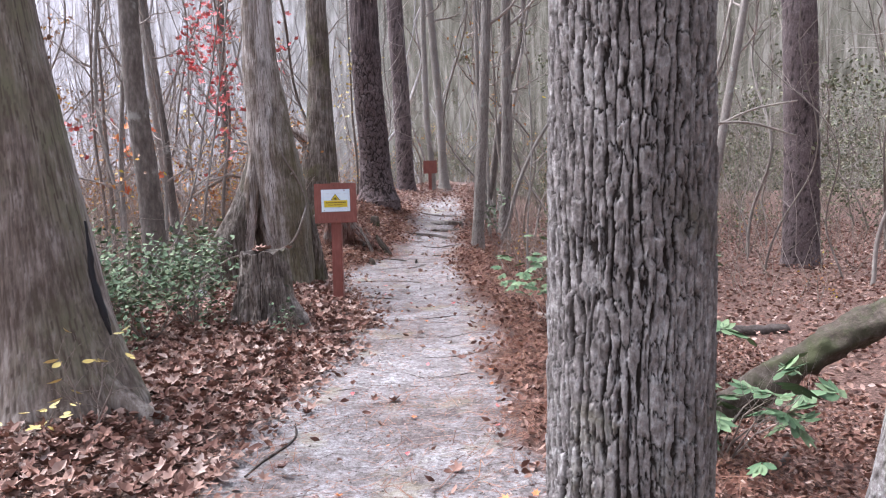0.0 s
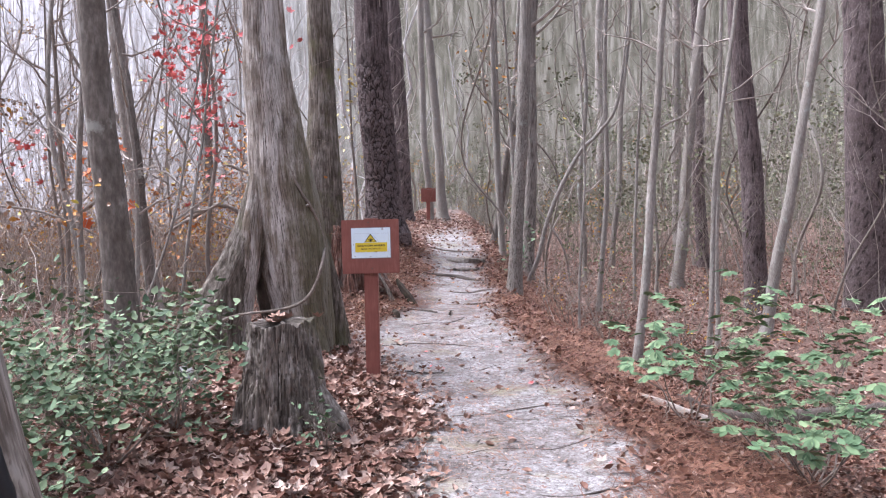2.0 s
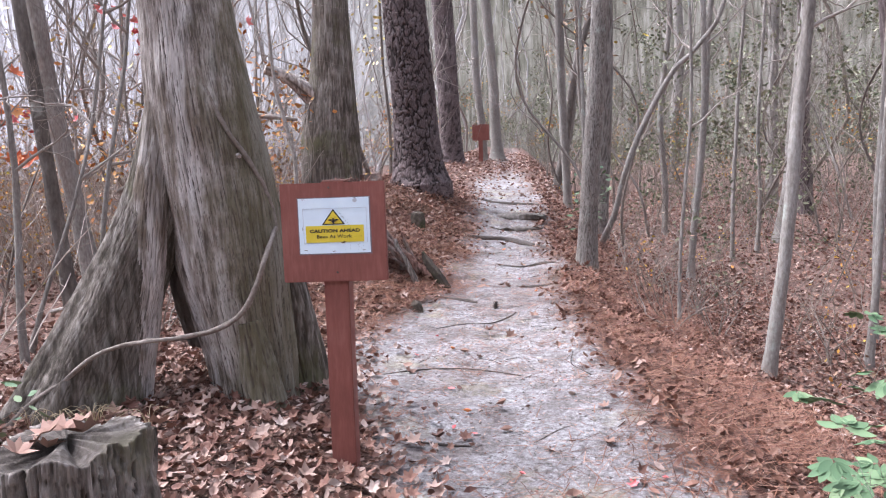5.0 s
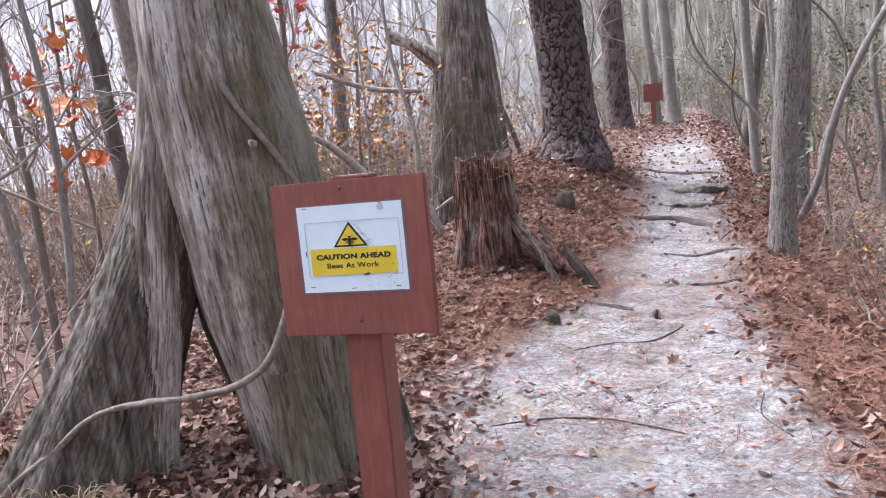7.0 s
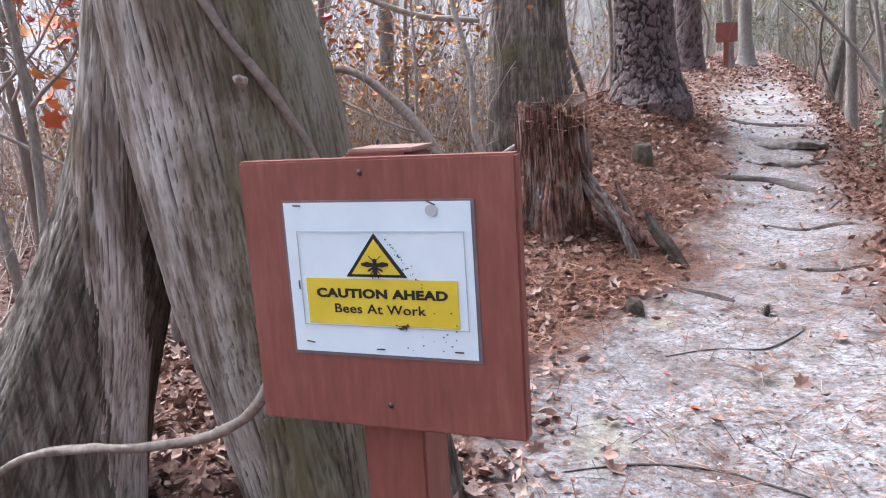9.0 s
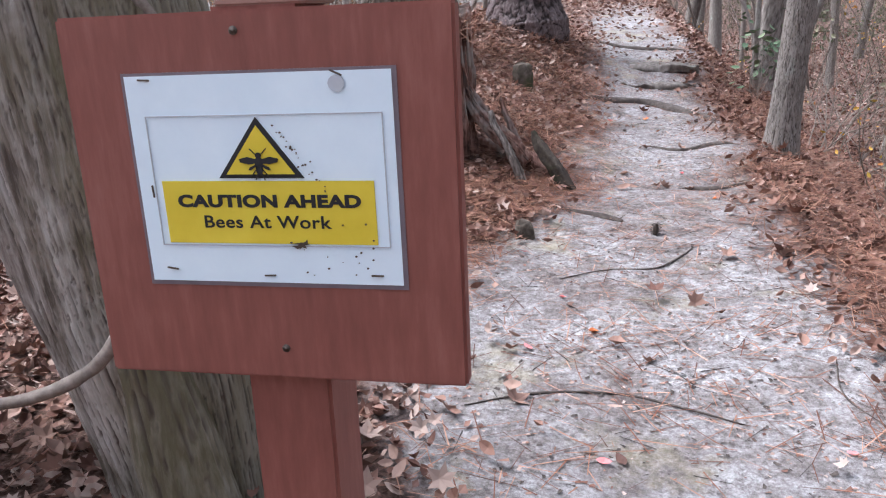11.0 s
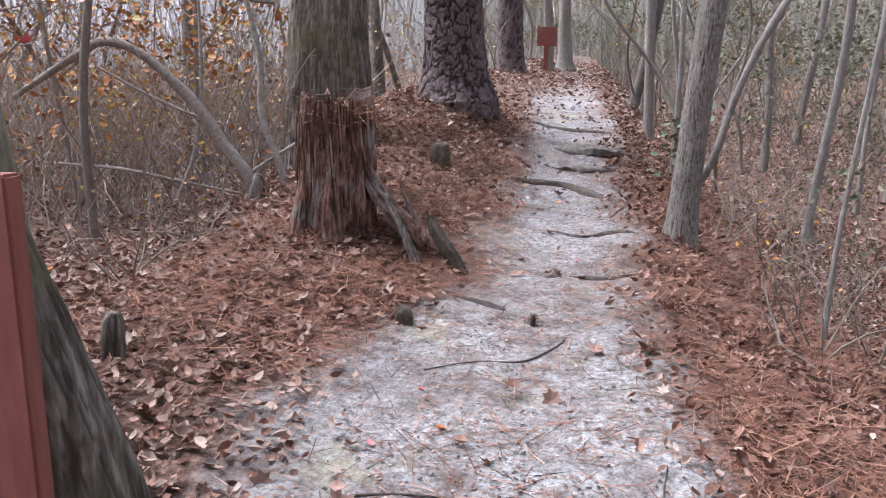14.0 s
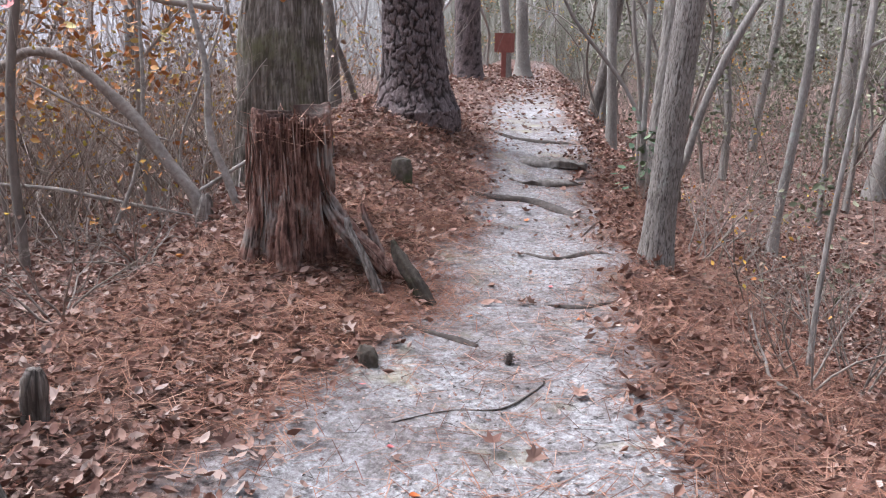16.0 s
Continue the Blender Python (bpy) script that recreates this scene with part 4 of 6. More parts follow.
def stump(name, label, base, h, r_foot, r_top, material, seed, ragged, seg=120, lean=(0, 0), slant=0.0, gap=None):
    """A weathered stump: fluted wall with a ragged rim, sunken top."""
    z = floor_z(*base)
    top = thing(name, label, "stump", pose(base[0], base[1], z))
    g = Geo()
    n = 90
    hh = np.linspace(-.08, 1, n)
    u = np.clip(hh, 0, 1)
    line = np.stack((lean[0] * u, lean[1] * u, hh * h, r_top + (r_foot - r_top) * (1 - u) ** 1.9), -1)
    th = np.linspace(0, 2 * np.pi, seg, endpoint=False)
    rim = 1 + ragged * (vnoise(np.cos(th) * 3 + seed, np.sin(th) * 3) + .6 * vnoise(np.cos(th) * 9, np.sin(th) * 9 + seed))
    rim = rim + slant * np.cos(th - .6)
    f = fibres(.020, .020, seed, ((3, .05, .5), (5, .05, 1.4), (11, .05, .3)), .22, .6)
    T, A = np.meshgrid(th, hh * h + .1)
    d, gr = f(T, A, A, np.repeat(line[:, 3:4], seg, 1))
    rad = line[:, 3:4] + d
    if gap:
        near = np.exp(-((np.mod(T - gap[0] + np.pi, 2 * np.pi) - np.pi) / gap[1]) ** 4)
        rad = rad - gap[2] * near * smooth(.32, .5, A / h)
        # The recess is also painted dark: its shade goes in as groove.
        gr = np.maximum(gr, near * smooth(.32, .5, A / h))
        rim = rim - .16 * near[0]
    hz = line[:, 2:3] * np.where(line[:, 2:3] > 0, rim[None], 1)
    V = np.stack((line[:, 0:1] + rad * np.cos(T), line[:, 1:2] + rad * np.sin(T), hz), -1)
    rings = [V[-1] * np.array((k, k, 1)) + np.array((lean[0] * (1 - k), lean[1] * (1 - k), dz)) for k, dz in ((.9, -.004), (.78, -.05 * ragged * 4), (.45, -.25 * ragged * h), (.02, -.3 * ragged * h))]
    V = np.concatenate((V, np.array(rings)))
    m = len(V)
    i, j = np.meshgrid(np.arange(m - 1), np.arange(seg), indexing="ij")
    k = (j + 1) % seg
    g.add(V, np.stack((i * seg + j, i * seg + k, (i + 1) * seg + k, (i + 1) * seg + j), -1), None, np.concatenate((gr, np.full((4, seg), .7))))
    part("stump_wall", g, material, top)
    return top


s1 = stump("tree_stump", "grey weathered sawn stump with leaves on top", (-1.49, 6.44), .58, .25, .178, STUMP, 3, .035, 230)
for k, (dx, dy, w) in enumerate(((.25, -.05, .085), (.22, .05, .06), (-.19, -.08, .045), (.08, -.19, .04))):
    g = Geo()
    tube(g, curve_through(((dx * .55, dy * .55, .3, .04), (dx * .85, dy * .85, .12, w * .8), (dx * 1.15, dy * 1.15, .0, w), (dx * 1.5, dy * 1.5, -.08, w * .5)), 24), 18, fibres(.02, .012, k))
    part("root_flare", g, STUMP, s1)
s2 = stump("tree_stump", "rotten red-brown stump shedding fibrous bark strips", (-1.51, 11.32), .69, .222, .195, STUMP_RED, 8, .07, 260, (.02, 0), .03, (-.28, .24, .10))
for k, pts in enumerate((((.17, -.02, .30, .02), (.24, -.05, .18, .035), (.33, -.08, .08, .04), (.44, -.12, .0, .03), (.52, -.15, -.08, .015)), ((.02, -.19, .34, .015), (.03, -.225, .15, .045), (.04, -.26, -.06, .06)), ((-.12, -.16, .30, .015), (-.15, -.19, .12, .04), (-.18, -.21, -.06, .05)))):
    g = Geo()
    tube(g, curve_through(pts, 40), 40, fibres(.02, .014, 60 + k))
    part("root_flare", g, STUMP_RED, s2)
for k in range(60):
    a = -math.pi / 2 + rng.uniform(-1.5, 1.45)
    h0, L = rng.uniform(.05, .42), rng.uniform(.12, .34)
    r = .203 + .018 * rng.random()
    w = rng.uniform(.003, .008)
    out = rng.uniform(.0, .035)
    g = Geo()
    tube(g, curve_through(((r * math.cos(a), r * math.sin(a), min(h0 + L, .70), w * .4), (r * math.cos(a + .02), r * math.sin(a + .02), min(h0 + L, .70) - L * .5, w), ((r + out) * math.cos(a + .05), (r + out) * math.sin(a + .05), h0, w * .3)), 8), 5)
    part("bark_strip", g, STUMP_RED, s2)


def slab(label, pts, material=STUMP_RED, name="root_remnant"):
    g = Geo()
    tube(g, curve_through(pts, 40), 20, fibres(.018, .012, len(pts) + int(abs(pts[0][0]) * 10)))
    return tagged(new(name, g.mesh(name, material)), label, "dead wood")


slab("split grey root slab leaning at the stump foot", ((-1.0, 11.04, .24, .034), (-1.05, 11.06, .38, .030), (-1.12, 11.09, .52, .022), (-1.17, 11.11, .60, .014), (-1.19, 11.12, .67, .006)), STUMP)
slab("dark root remnant beside the rotten stump", ((-1.02, 11.32, .30, .032), (-1.06, 11.33, .46, .028), (-1.11, 11.34, .58, .020), (-1.14, 11.35, .66, .012), (-1.15, 11.35, .70, .005)))
slab("mossy root remnant sloping to the sand", ((-.76, 11.06, .24, .03), (-.84, 11.10, .36, .034), (-.92, 11.14, .46, .030), (-.97, 11.17, .55, .012)), MOSSY)
slab("decayed root ridge under pine straw", ((-.78, 11.2, .25, .025), (-.95, 11.27, .34, .04), (-1.12, 11.33, .42, .05), (-1.3, 11.38, .46, .05)))
slab("short weathered stub in the litter mound", ((-1.13, 12.86, .52, .075), (-1.13, 12.86, .66, .072), (-1.13, 12.87, .74, .062), (-1.13, 12.87, .755, .03)), MOSSY, "wood_stub")
slab("mossy broken stub rising from the sand", ((-.96, 10.38, .16, .045), (-.97, 10.37, .24, .042), (-.98, 10.37, .27, .03), (-.985, 10.37, .29, .008)), MOSSY, "wood_stub")
slab("cypress knee with grey bark in the litter", ((-1.92, 9.6, .2, .04), (-1.91, 9.6, .33, .034), (-1.90, 9.6, .42, .026), (-1.895, 9.6, .46, .01)), STUMP, "cypress_knee")
slab("cypress knee in the brush edge", ((-2.2, 11.9, .35, .06), (-2.2, 11.9, .5, .05), (-2.19, 11.9, .6, .03), (-2.19, 11.9, .64, .01)), STUMP, "cypress_knee")


# ---- the signs ----
def box(geo, x0, x1, y0, y1, z0, z1, bevel=0.0):
    b = bmesh.new()
    bmesh.ops.create_cube(b, size=1, matrix=Matrix.Translation(((x0 + x1) / 2, (y0 + y1) / 2, (z0 + z1) / 2)) @ Matrix.Diagonal((x1 - x0, y1 - y0, z1 - z0, 1)))
    if bevel:
        bmesh.ops.bevel(b, geom=list(b.edges), offset=bevel, segments=2, affect="EDGES")
    bmesh.ops.triangulate(b, faces=list(b.faces))
    b.verts.index_update()
    geo.add([v.co[:] for v in b.verts], None, [[v.index for v in f.verts] for f in b.faces])
    b.free()
    return geo


def flat(geo, outline, y, thick=.0008):
    """A thin printed shape: outline in (x, z), facing the walker."""
    o = np.array(outline, float)
    n = len(o)
    a = np.arange(n)
    v = np.concatenate([np.column_stack((o[:, 0], np.full(n, yy), o[:, 1])) for yy in (y - thick, y)])
    mid = np.array([[o[:, 0].mean(), y - thick, o[:, 1].mean()]])
    quads = np.stack((a, (a + 1) % n, n + (a + 1) % n, n + a), -1)
    geo.add(np.vstack((v, mid)), quads, np.stack((a, np.full(n, 2 * n), (a + 1) % n), -1))
    return geo


def rect(geo, x0, x1, z0, z1, y):
    return flat(geo, ((x0, z0), (x1, z0), (x1, z1), (x0, z1)), y)


def words(text, size, wide, bold, x, z, y, parent):
    c = bpy.data.curves.new("lettering", "FONT")
    c.body, c.size, c.align_x, c.align_y, c.extrude, c.offset = text, size, "CENTER", "CENTER", .0003, bold
    c.space_character = 1.06
    tmp = new("lettering", c)
    bpy.context.view_layer.update()
    me = bpy.data.meshes.new_from_object(tmp.evaluated_get(bpy.context.evaluated_depsgraph_get()))
    bpy.data.objects.remove(tmp)
    me.transform(Matrix.Translation((x, y, z)) @ Matrix.Rotation(radians(90), 4, "X") @ Matrix.Diagonal((wide, 1, 1, 1)))
    me.materials.clear()
    me.materials.append(INK_BLACK)
    ob = new("lettering", me)
    ob.parent = parent
    return tagged(ob, "black printed words " + text)


def warning_sign(base, turn, notice, label, post_h, lean=0.0, face=0.0):
    top = thing("warning_sign", label, "sign", pose(base[0], base[1], base[2], lean, 0, turn))
    part("post", box(Geo(), -.058, .040, 0, .092, -.25, post_h, .004), PAINT, top, "square red-brown post", False)
    bz = post_h - .391
    board = part("board", box(Geo(), -.206, .206, -.026, -.001, bz, post_h - .004, .003), PAINT, top, "red-brown painted board", False)
    board.matrix_basis = pose(0, 0, 0, 0, face, 0)
    if not notice:
        return top
    part("post_cap", box(Geo(), -.05, .05, .002, .085, post_h, post_h + .006, .002), RAW_WOOD, top, "bare wood post end", False)
    cx, cz = .004, bz + .2195
    w, h = .2794 / 2, .2159 / 2
    y = -.0262
    lam = part("lamination", rect(Geo(), cx - w - .004, cx + w + .005, cz - h - .005, cz + h + .003, y), LAMINATE, board, "dark laminate edge", False)
    sheet = part("notice", rect(Geo(), cx - w, cx + w, cz - h, cz + h, y - .001), PAPER, board, "white laminated notice", False)
    yy = y - .0022
    g = Geo()
    x0, x1, z0, z1 = cx - .122, cx + .129, cz - .068, cz + .068
    for r in ((x0, x1, z0, z0 + .0011), (x0, x1, z1 - .0011, z1), (x0, x0 + .0011, z0, z1), (x1 - .0011, x1, z0, z1)):
        rect(g, *r, yy)
    b = part("border", g, INK_GREY, board, "thin grey border line", False)
    part("yellow_panel", rect(Geo(), cx - .113, cx + .116, cz - .065, cz + .001, yy), INK_YELLOW, board, "yellow printed panel", False)
    tri = ((cx - .048, cz + .004), (cx + .044, cz + .004), (cx - .002, cz + .0655))
    part("warning_triangle", flat(Geo(), tri, yy), INK_BLACK, board, "black triangle outline", False)
    m = np.array(tri)
    c = m.mean(0)
    part("triangle_field", flat(Geo(), (m - c) * .80 + c, yy - .0012), INK_YELLOW, board, "yellow triangle field", False)
    g = Geo()
    k = np.linspace(0, 2 * np.pi, 15)[:-1]
    bx, bzz, yb = cx - .002, cz + .0195, yy - .0024
    for ex, ez, rx, rz in ((0, -.001, .0042, .0085), (0, .008, .0032, .003), (0, -.006, .0036, .006)):
        flat(g, np.column_stack((bx + ex + rx * np.cos(k), bzz + ez + rz * np.sin(k))), yb)
    for s in (-1, 1):
        flat(g, [(bx + s * px_, bzz + pz) for px_, pz in ((.002, .004), (.012, .0065), (.021, .0045), (.020, .001), (.011, -.001), (.003, .0))][::s], yb)
        flat(g, [(bx + s * px_, bzz + pz) for px_, pz in ((.003, -.001), (.010, -.004), (.012, -.007), (.009, -.007), (.003, -.003))][::s], yb)
        for q0, q1 in (((.003, .009), (.009, .015)), ((.003, -.006), (.009, -.013)), ((.001, -.008), (.005, -.017))):
            d = .0006
            flat(g, [(bx + s * q0[0] - d, bzz + q0[1]), (bx + s * q0[0] + d, bzz + q0[1]), (bx + s * q1[0] + d, bzz + q1[1]), (bx + s * q1[0] - d, bzz + q1[1])], yb)
    part("bee_symbol", g, INK_BLACK, board, "black bee pictogram", False)
    words("CAUTION AHEAD", .0172, 1.36, .0008, cx + .002, cz - .0205, yy - .0012, board)
    words("Bees At Work", .0185, 1.2, .00025, cx - .002, cz - .0425, yy - .0012, board)
    for sx, sz, rot_ in ((-.118, .104, 3), (-.115, -.094, 8), (-.004, -.1, -2), (.113, -.098, 0), (-.125, -.01, 88), (.085, .106, 25)):
        st = part("staple", box(Geo(), -.0065, .0065, -.0012, .0003, -.0009, .0009, .0003), STEEL, board, "", False)
        st.matrix_basis = pose(cx + sx, y - .002, cz + sz, 0, rot_, 0)
    for sx, sz in ((-.012, .368), (.008, .036)):
        g = Geo()
        tube(g, ((0, .004, 0, .0045), (0, -.0008, 0, .0045), (0, -.0016, 0, .003), (0, -.0005, 0, .001)), 14)
        sc = part("screw", g, STEEL, board)
        sc.location = (sx, -.0262, bz + sz)
    g = Geo()
    for _ in range(46):
        u = rng.random()
        px_, pz = (cx + .012 + .055 * u, cz + .062 - .07 * u + rng.normal(0, .006)) if rng.random() < .6 else (cx + rng.uniform(.02, .13), cz - rng.uniform(.04, .10))
        s = rng.uniform(.0005, .0016)
        flat(g, [(px_ + s * math.cos(q), pz + .8 * s * math.sin(q)) for q in np.linspace(0, 2 * np.pi, 7)[:-1]], yy - .0012)
    for q in range(10):
        flat(g, [(cx + .035 + rng.normal(0, .004) + .0022 * math.cos(t), cz - .066 + rng.normal(0, .002) + .0018 * math.sin(t)) for t in np.linspace(0, 2 * np.pi, 7)[:-1]], yy - .0012)
    tagged(part("mildew", g, STEEL, board, "dark mildew specks", False), kind="stuff")
    g = Geo()
    flat(g, [(cx + .085 + .0085 * math.cos(t), cz + .096 + .008 * math.sin(t)) for t in np.linspace(0, 2 * np.pi, 13)[:-1]], yy - .0002)
    part("stain", g, INK_GREY, board, "grey bird dropping stain", False)
    return top


warning_sign((-1.052, 7.700, .10), -2.0, True, "red-brown wooden post sign with a bee caution notice", 1.1685, -1.5, -.3)
warning_sign((-.38, 24.2, floor_z(-.38, 24.2)), 3.0, False, "plain red-brown wooden post sign at the far bend", .93)


# ---- roots, sticks and logs ----
def stick(name, label, pts, material, seg=8, rough=.15, count=40, category="branch"):
    g = Geo()
    tube(g, curve_through(pts, count), seg, knobbly(rough * max(q[3] for q in pts), .08, len(pts)))
    return tagged(new(name, g.mesh(name, material)), label, category)


def laid(points, lift=.0):
    """Rows (x, y, radius) laid on the ground."""
    return [(x, y, floor_z(x, y) + lift + r * .25, r) for x, y, r in points]


def root_step(label, pts, tall, seed):
    """A broad flattened root that holds back the sand like a low step."""
    g = Geo()
    line = curve_through(pts, 70)
    tube(g, line * np.array((1, 1, 0, 1)), 26, knobbly(.035, .14, seed))
    v = g.v[0]
    mid = floor_z(pts[2][0], pts[2][1])
    lumps = .022 * vnoise(v[:, 0] * 9, v[:, 1] * 9 + seed) + .012 * vnoise(v[:, 0] * 30, v[:, 1] * 30)
    v[:, 2] = mid - .012 + tall * np.sign(v[:, 2]) * np.minimum(1, np.abs(v[:, 2]) / .06) ** .7 + lumps
    return tagged(new("tree_root", g.mesh("tree_root", BARK_DARK)), label, "root")


root_step("broad dark root forming a step in the sandy path", ((-.60, 14.72, 0, .05), (-.42, 14.66, 0, .10), (-.12, 14.56, 0, .13), (.14, 14.44, 0, .09), (.32, 14.3, 0, .03)), .035, 71)
root_step("broad dark root forming a lower step in the path", ((-.56, 14.17, 0, .03), (-.40, 14.08, 0, .08), (-.12, 14.03, 0, .11), (.12, 14.0, 0, .08), (.26, 13.95, 0, .025)), .03, 72)
for pts in (((-.75, 13.35, .02), (-.55, 13.3, .035), (-.2, 13.38, .04), (.05, 13.1, .042), (.2, 12.8, .03), (.26, 12.6, .012)),
            ((-.5, 15.6, .02), (-.2, 15.5, .035), (.2, 15.5, .03), (.45, 15.4, .015)),
            ((-.3, 12.05, .01), (-.1, 11.95, .02), (.12, 12.05, .022), (.25, 11.95, .01)),
            ((-1.0, 10.9, .01), (-.8, 10.75, .018), (-.62, 10.65, .02), (-.52, 10.6, .012)),
            ((-.2, 11.2, .008), (-.02, 11.15, .018), (.15, 11.2, .012)),
            ((-.62, 5.55, .005), (-.35, 5.7, .008), (-.05, 5.62, .009), (.25, 5.7, .006)),
            ((-.55, 6.2, .004), (-.3, 6.35, .007), (.0, 6.3, .008), (.3, 6.45, .005)),
            ((-.6, 6.9, .004), (-.3, 6.95, .007), (.1, 7.1, .007), (.32, 7.05, .004)),
            ((-.3, 8.0, .004), (-.1, 8.2, .007), (.15, 8.25, .005)),
            ((-.75, 4.8, .004), (-.45, 4.95, .008), (-.1, 4.9, .006)),
            ((-.3, 5.2, .004), (-.1, 5.05, .006), (.2, 5.15, .005))):
    big = max(p[2] for p in pts) > .015
    stick("tree_root", "dark exposed root crossing the sandy path" if big else "thin root half buried in the sand", laid([(x, y, r if big else r * .65) for x, y, r in pts], -.45 * max(p[2] for p in pts)), ROOT, 12 if big else 6, .25, 50, "root")
for pts in (((-.80, 9.9, .003), (-.62, 10.0, .005), (-.42, 10.05, .006), (-.3, 10.18, .006), (-.25, 10.25, .004)),
            ((-1.05, 8.95, .003), (-.85, 9.05, .006), (-.62, 9.08, .006), (-.45, 9.02, .005), (-.28, 8.95, .003)),
            ((-.85, 8.05, .004), (-.7, 8.03, .008), (-.55, 8.0, .006)),
            ((.05, 9.3, .003), (.02, 9.1, .004), (.1, 8.9, .004)),
            ((.1, 12.4, .006), (.22, 12.7, .009), (.32, 12.95, .006)),
            ((.5, 7.0, .004), (.62, 6.7, .006), (.85, 6.45, .005)),
            ((-.82, 4.1, .006), (-.78, 3.85, .009), (-.86, 3.55, .008), (-.9, 3.35, .006))):
    stick("fallen_stick", "thin dark stick lying on the path", laid([(x, y, r * .7) for x, y, r in pts], .003), ROOT, 6, .2, 40)
stick("fallen_limb", "bent dead limb half sunk in the litter", ((.74, 10.95, .30, .003), (.765, 10.9, .19, .005), (.80, 10.86, .10, .006), (.80, 10.76, .05, .007), (.90, 10.66, .0, .007), (.97, 10.6, -.05, .005)), DEADWOOD, 12)
stick("fallen_log", "dark mossy log lying on the leaf-covered bank", laid(((1.25, 5.3, .05), (1.45, 5.32, .075), (1.7, 5.37, .08), (2.2, 5.5, .085))), MOSSY, 22, .12, 60, "log")
stick("fallen_limb", "crooked dead branch lying in the litter", laid(((1.08, 5.75, .02), (1.3, 5.8, .03), (1.6, 5.95, .03), (2.0, 6.0, .035)), .02), DEADWOOD, 10)
stick("fallen_log", "short pale log lying on the bank", laid(((.88, 7.7, .03), (1.05, 7.58, .05), (1.3, 7.4, .055))), DEADWOOD, 16, .12, 30, "log")
stick("fallen_log", "dark rotting log in the low woods", laid(((1.3, 8.2, .05), (1.9, 8.3, .07), (2.9, 8.5, .08), (3.8, 8.7, .07))), ROOT, 16, .2, 50, "log")
stick("fallen_log", "mossy bent log slanting over the litter", ((1.45, 4.75, -.35, .10), (1.66, 4.62, -.16, .095), (1.84, 4.6, -.05, .10), (2.04, 4.6, .08, .095), (2.31, 4.6, .23, .10), (2.65, 4.6, .39, .10), (3.2, 4.7, .5, .09)), MOSSY, 26, .3, 80, "log")
stick("fallen_limb", "slim fallen stick in brown leaves", laid(((1.5, 4.0, .012), (1.8, 4.3, .016), (2.2, 4.9, .02))), ROOT, 8)
stick("bent_sapling", "bare arching sapling bowed to the ground", ((-2.25, 12.0, .38, .04), (-2.29, 12.0, .60, .04), (-2.44, 12.0, .80, .038), (-2.63, 12.0, 1.07, .036), (-2.95, 12.0, 1.37, .03), (-3.21, 12.0, 1.461, .029), (-3.445, 12.0, 1.362, .026), (-3.9, 12.0, 1.1, .018)), VINE, 14, .12, 80, "sapling")
stick("bent_sapling", "crooked thin sapling in the brush", ((-2.0, 12.05, .40, .028), (-2.1, 12.05, .7, .024), (-2.2, 12.05, 1.0, .022), (-2.22, 12.1, 1.4, .02), (-2.4, 12.2, 2.2, .016), (-2.45, 12.3, 3.5, .008)), DEADWOOD, 10, .15, 60, "sapling")
stick("arching_sapling", "bare leaning sapling arching over the woods", ((1.05, 14.6, .15, .042), (1.2, 14.5, .55, .036), (1.33, 14.5, 1.05, .032), (1.55, 14.5, 1.61, .034), (1.9, 14.5, 2.23, .03), (2.19, 14.5, 2.52, .026), (2.5, 14.5, 3.0, .025), (2.7, 14.6, 4.2, .012)), BARK_GREY, 12, .12, 80, "sapling")
for pts in (((-3.35, 12.1, 1.30, .008), (-3.0, 12.1, 1.12, .012), (-2.75, 12.15, 1.0, .010), (-2.5, 12.2, .92, .006)),
            ((-3.8, 12.25, .62, .010), (-3.3, 12.2, .60, .014), (-2.8, 12.25, .50, .012), (-2.4, 12.3, .42, .008)),
            ((-2.9, 12.1, .32, .012), (-2.72, 12.15, .75, .014), (-2.66, 12.2, 1.3, .012), (-2.7, 12.3, 2.4, .008)),
            ((-2.35, 12.15, .40, .008), (-2.45, 12.2, .85, .008), (-2.3, 12.25, 1.3, .007), (-2.1, 12.4, 1.9, .005)),
            ((-2.3, 12.0, .62, .010), (-2.05, 12.1, .78, .013), (-1.85, 12.2, .90, .010)),
            ((-2.3, 12.7, 1.75, .02), (-2.75, 12.6, 1.82, .025), (-3.2, 12.5, 2.0, .02)), ((-3.6, 9.9, 1.0, .008), (-4.3, 9.6, 1.4, .012), (-5.4, 9.4, 1.5, .01)), ((-2.5, 10.0, .7, .012), (-3.0, 10.2, .45, .018), (-3.8, 10.5, .25, .018)),
            ((2.9, 6.5, 1.55, .006), (2.4, 6.3, 1.65, .01), (1.9, 6.2, 1.62, .008)), ((3.0, 6.7, 1.85, .006), (2.5, 6.5, 1.75, .01), (1.95, 6.3, 1.5, .008)), ((2.0, 6.3, .0, .018), (1.9, 6.25, .8, .018), (2.05, 6.25, 1.5, .014), (2.3, 6.3, 2.6, .01))):
    stick("dead_branch", "bare crooked dead branch caught in the brush", pts, DEADWOOD, 7, .2, 40)

# ---- shrubs and small leafed plants ----


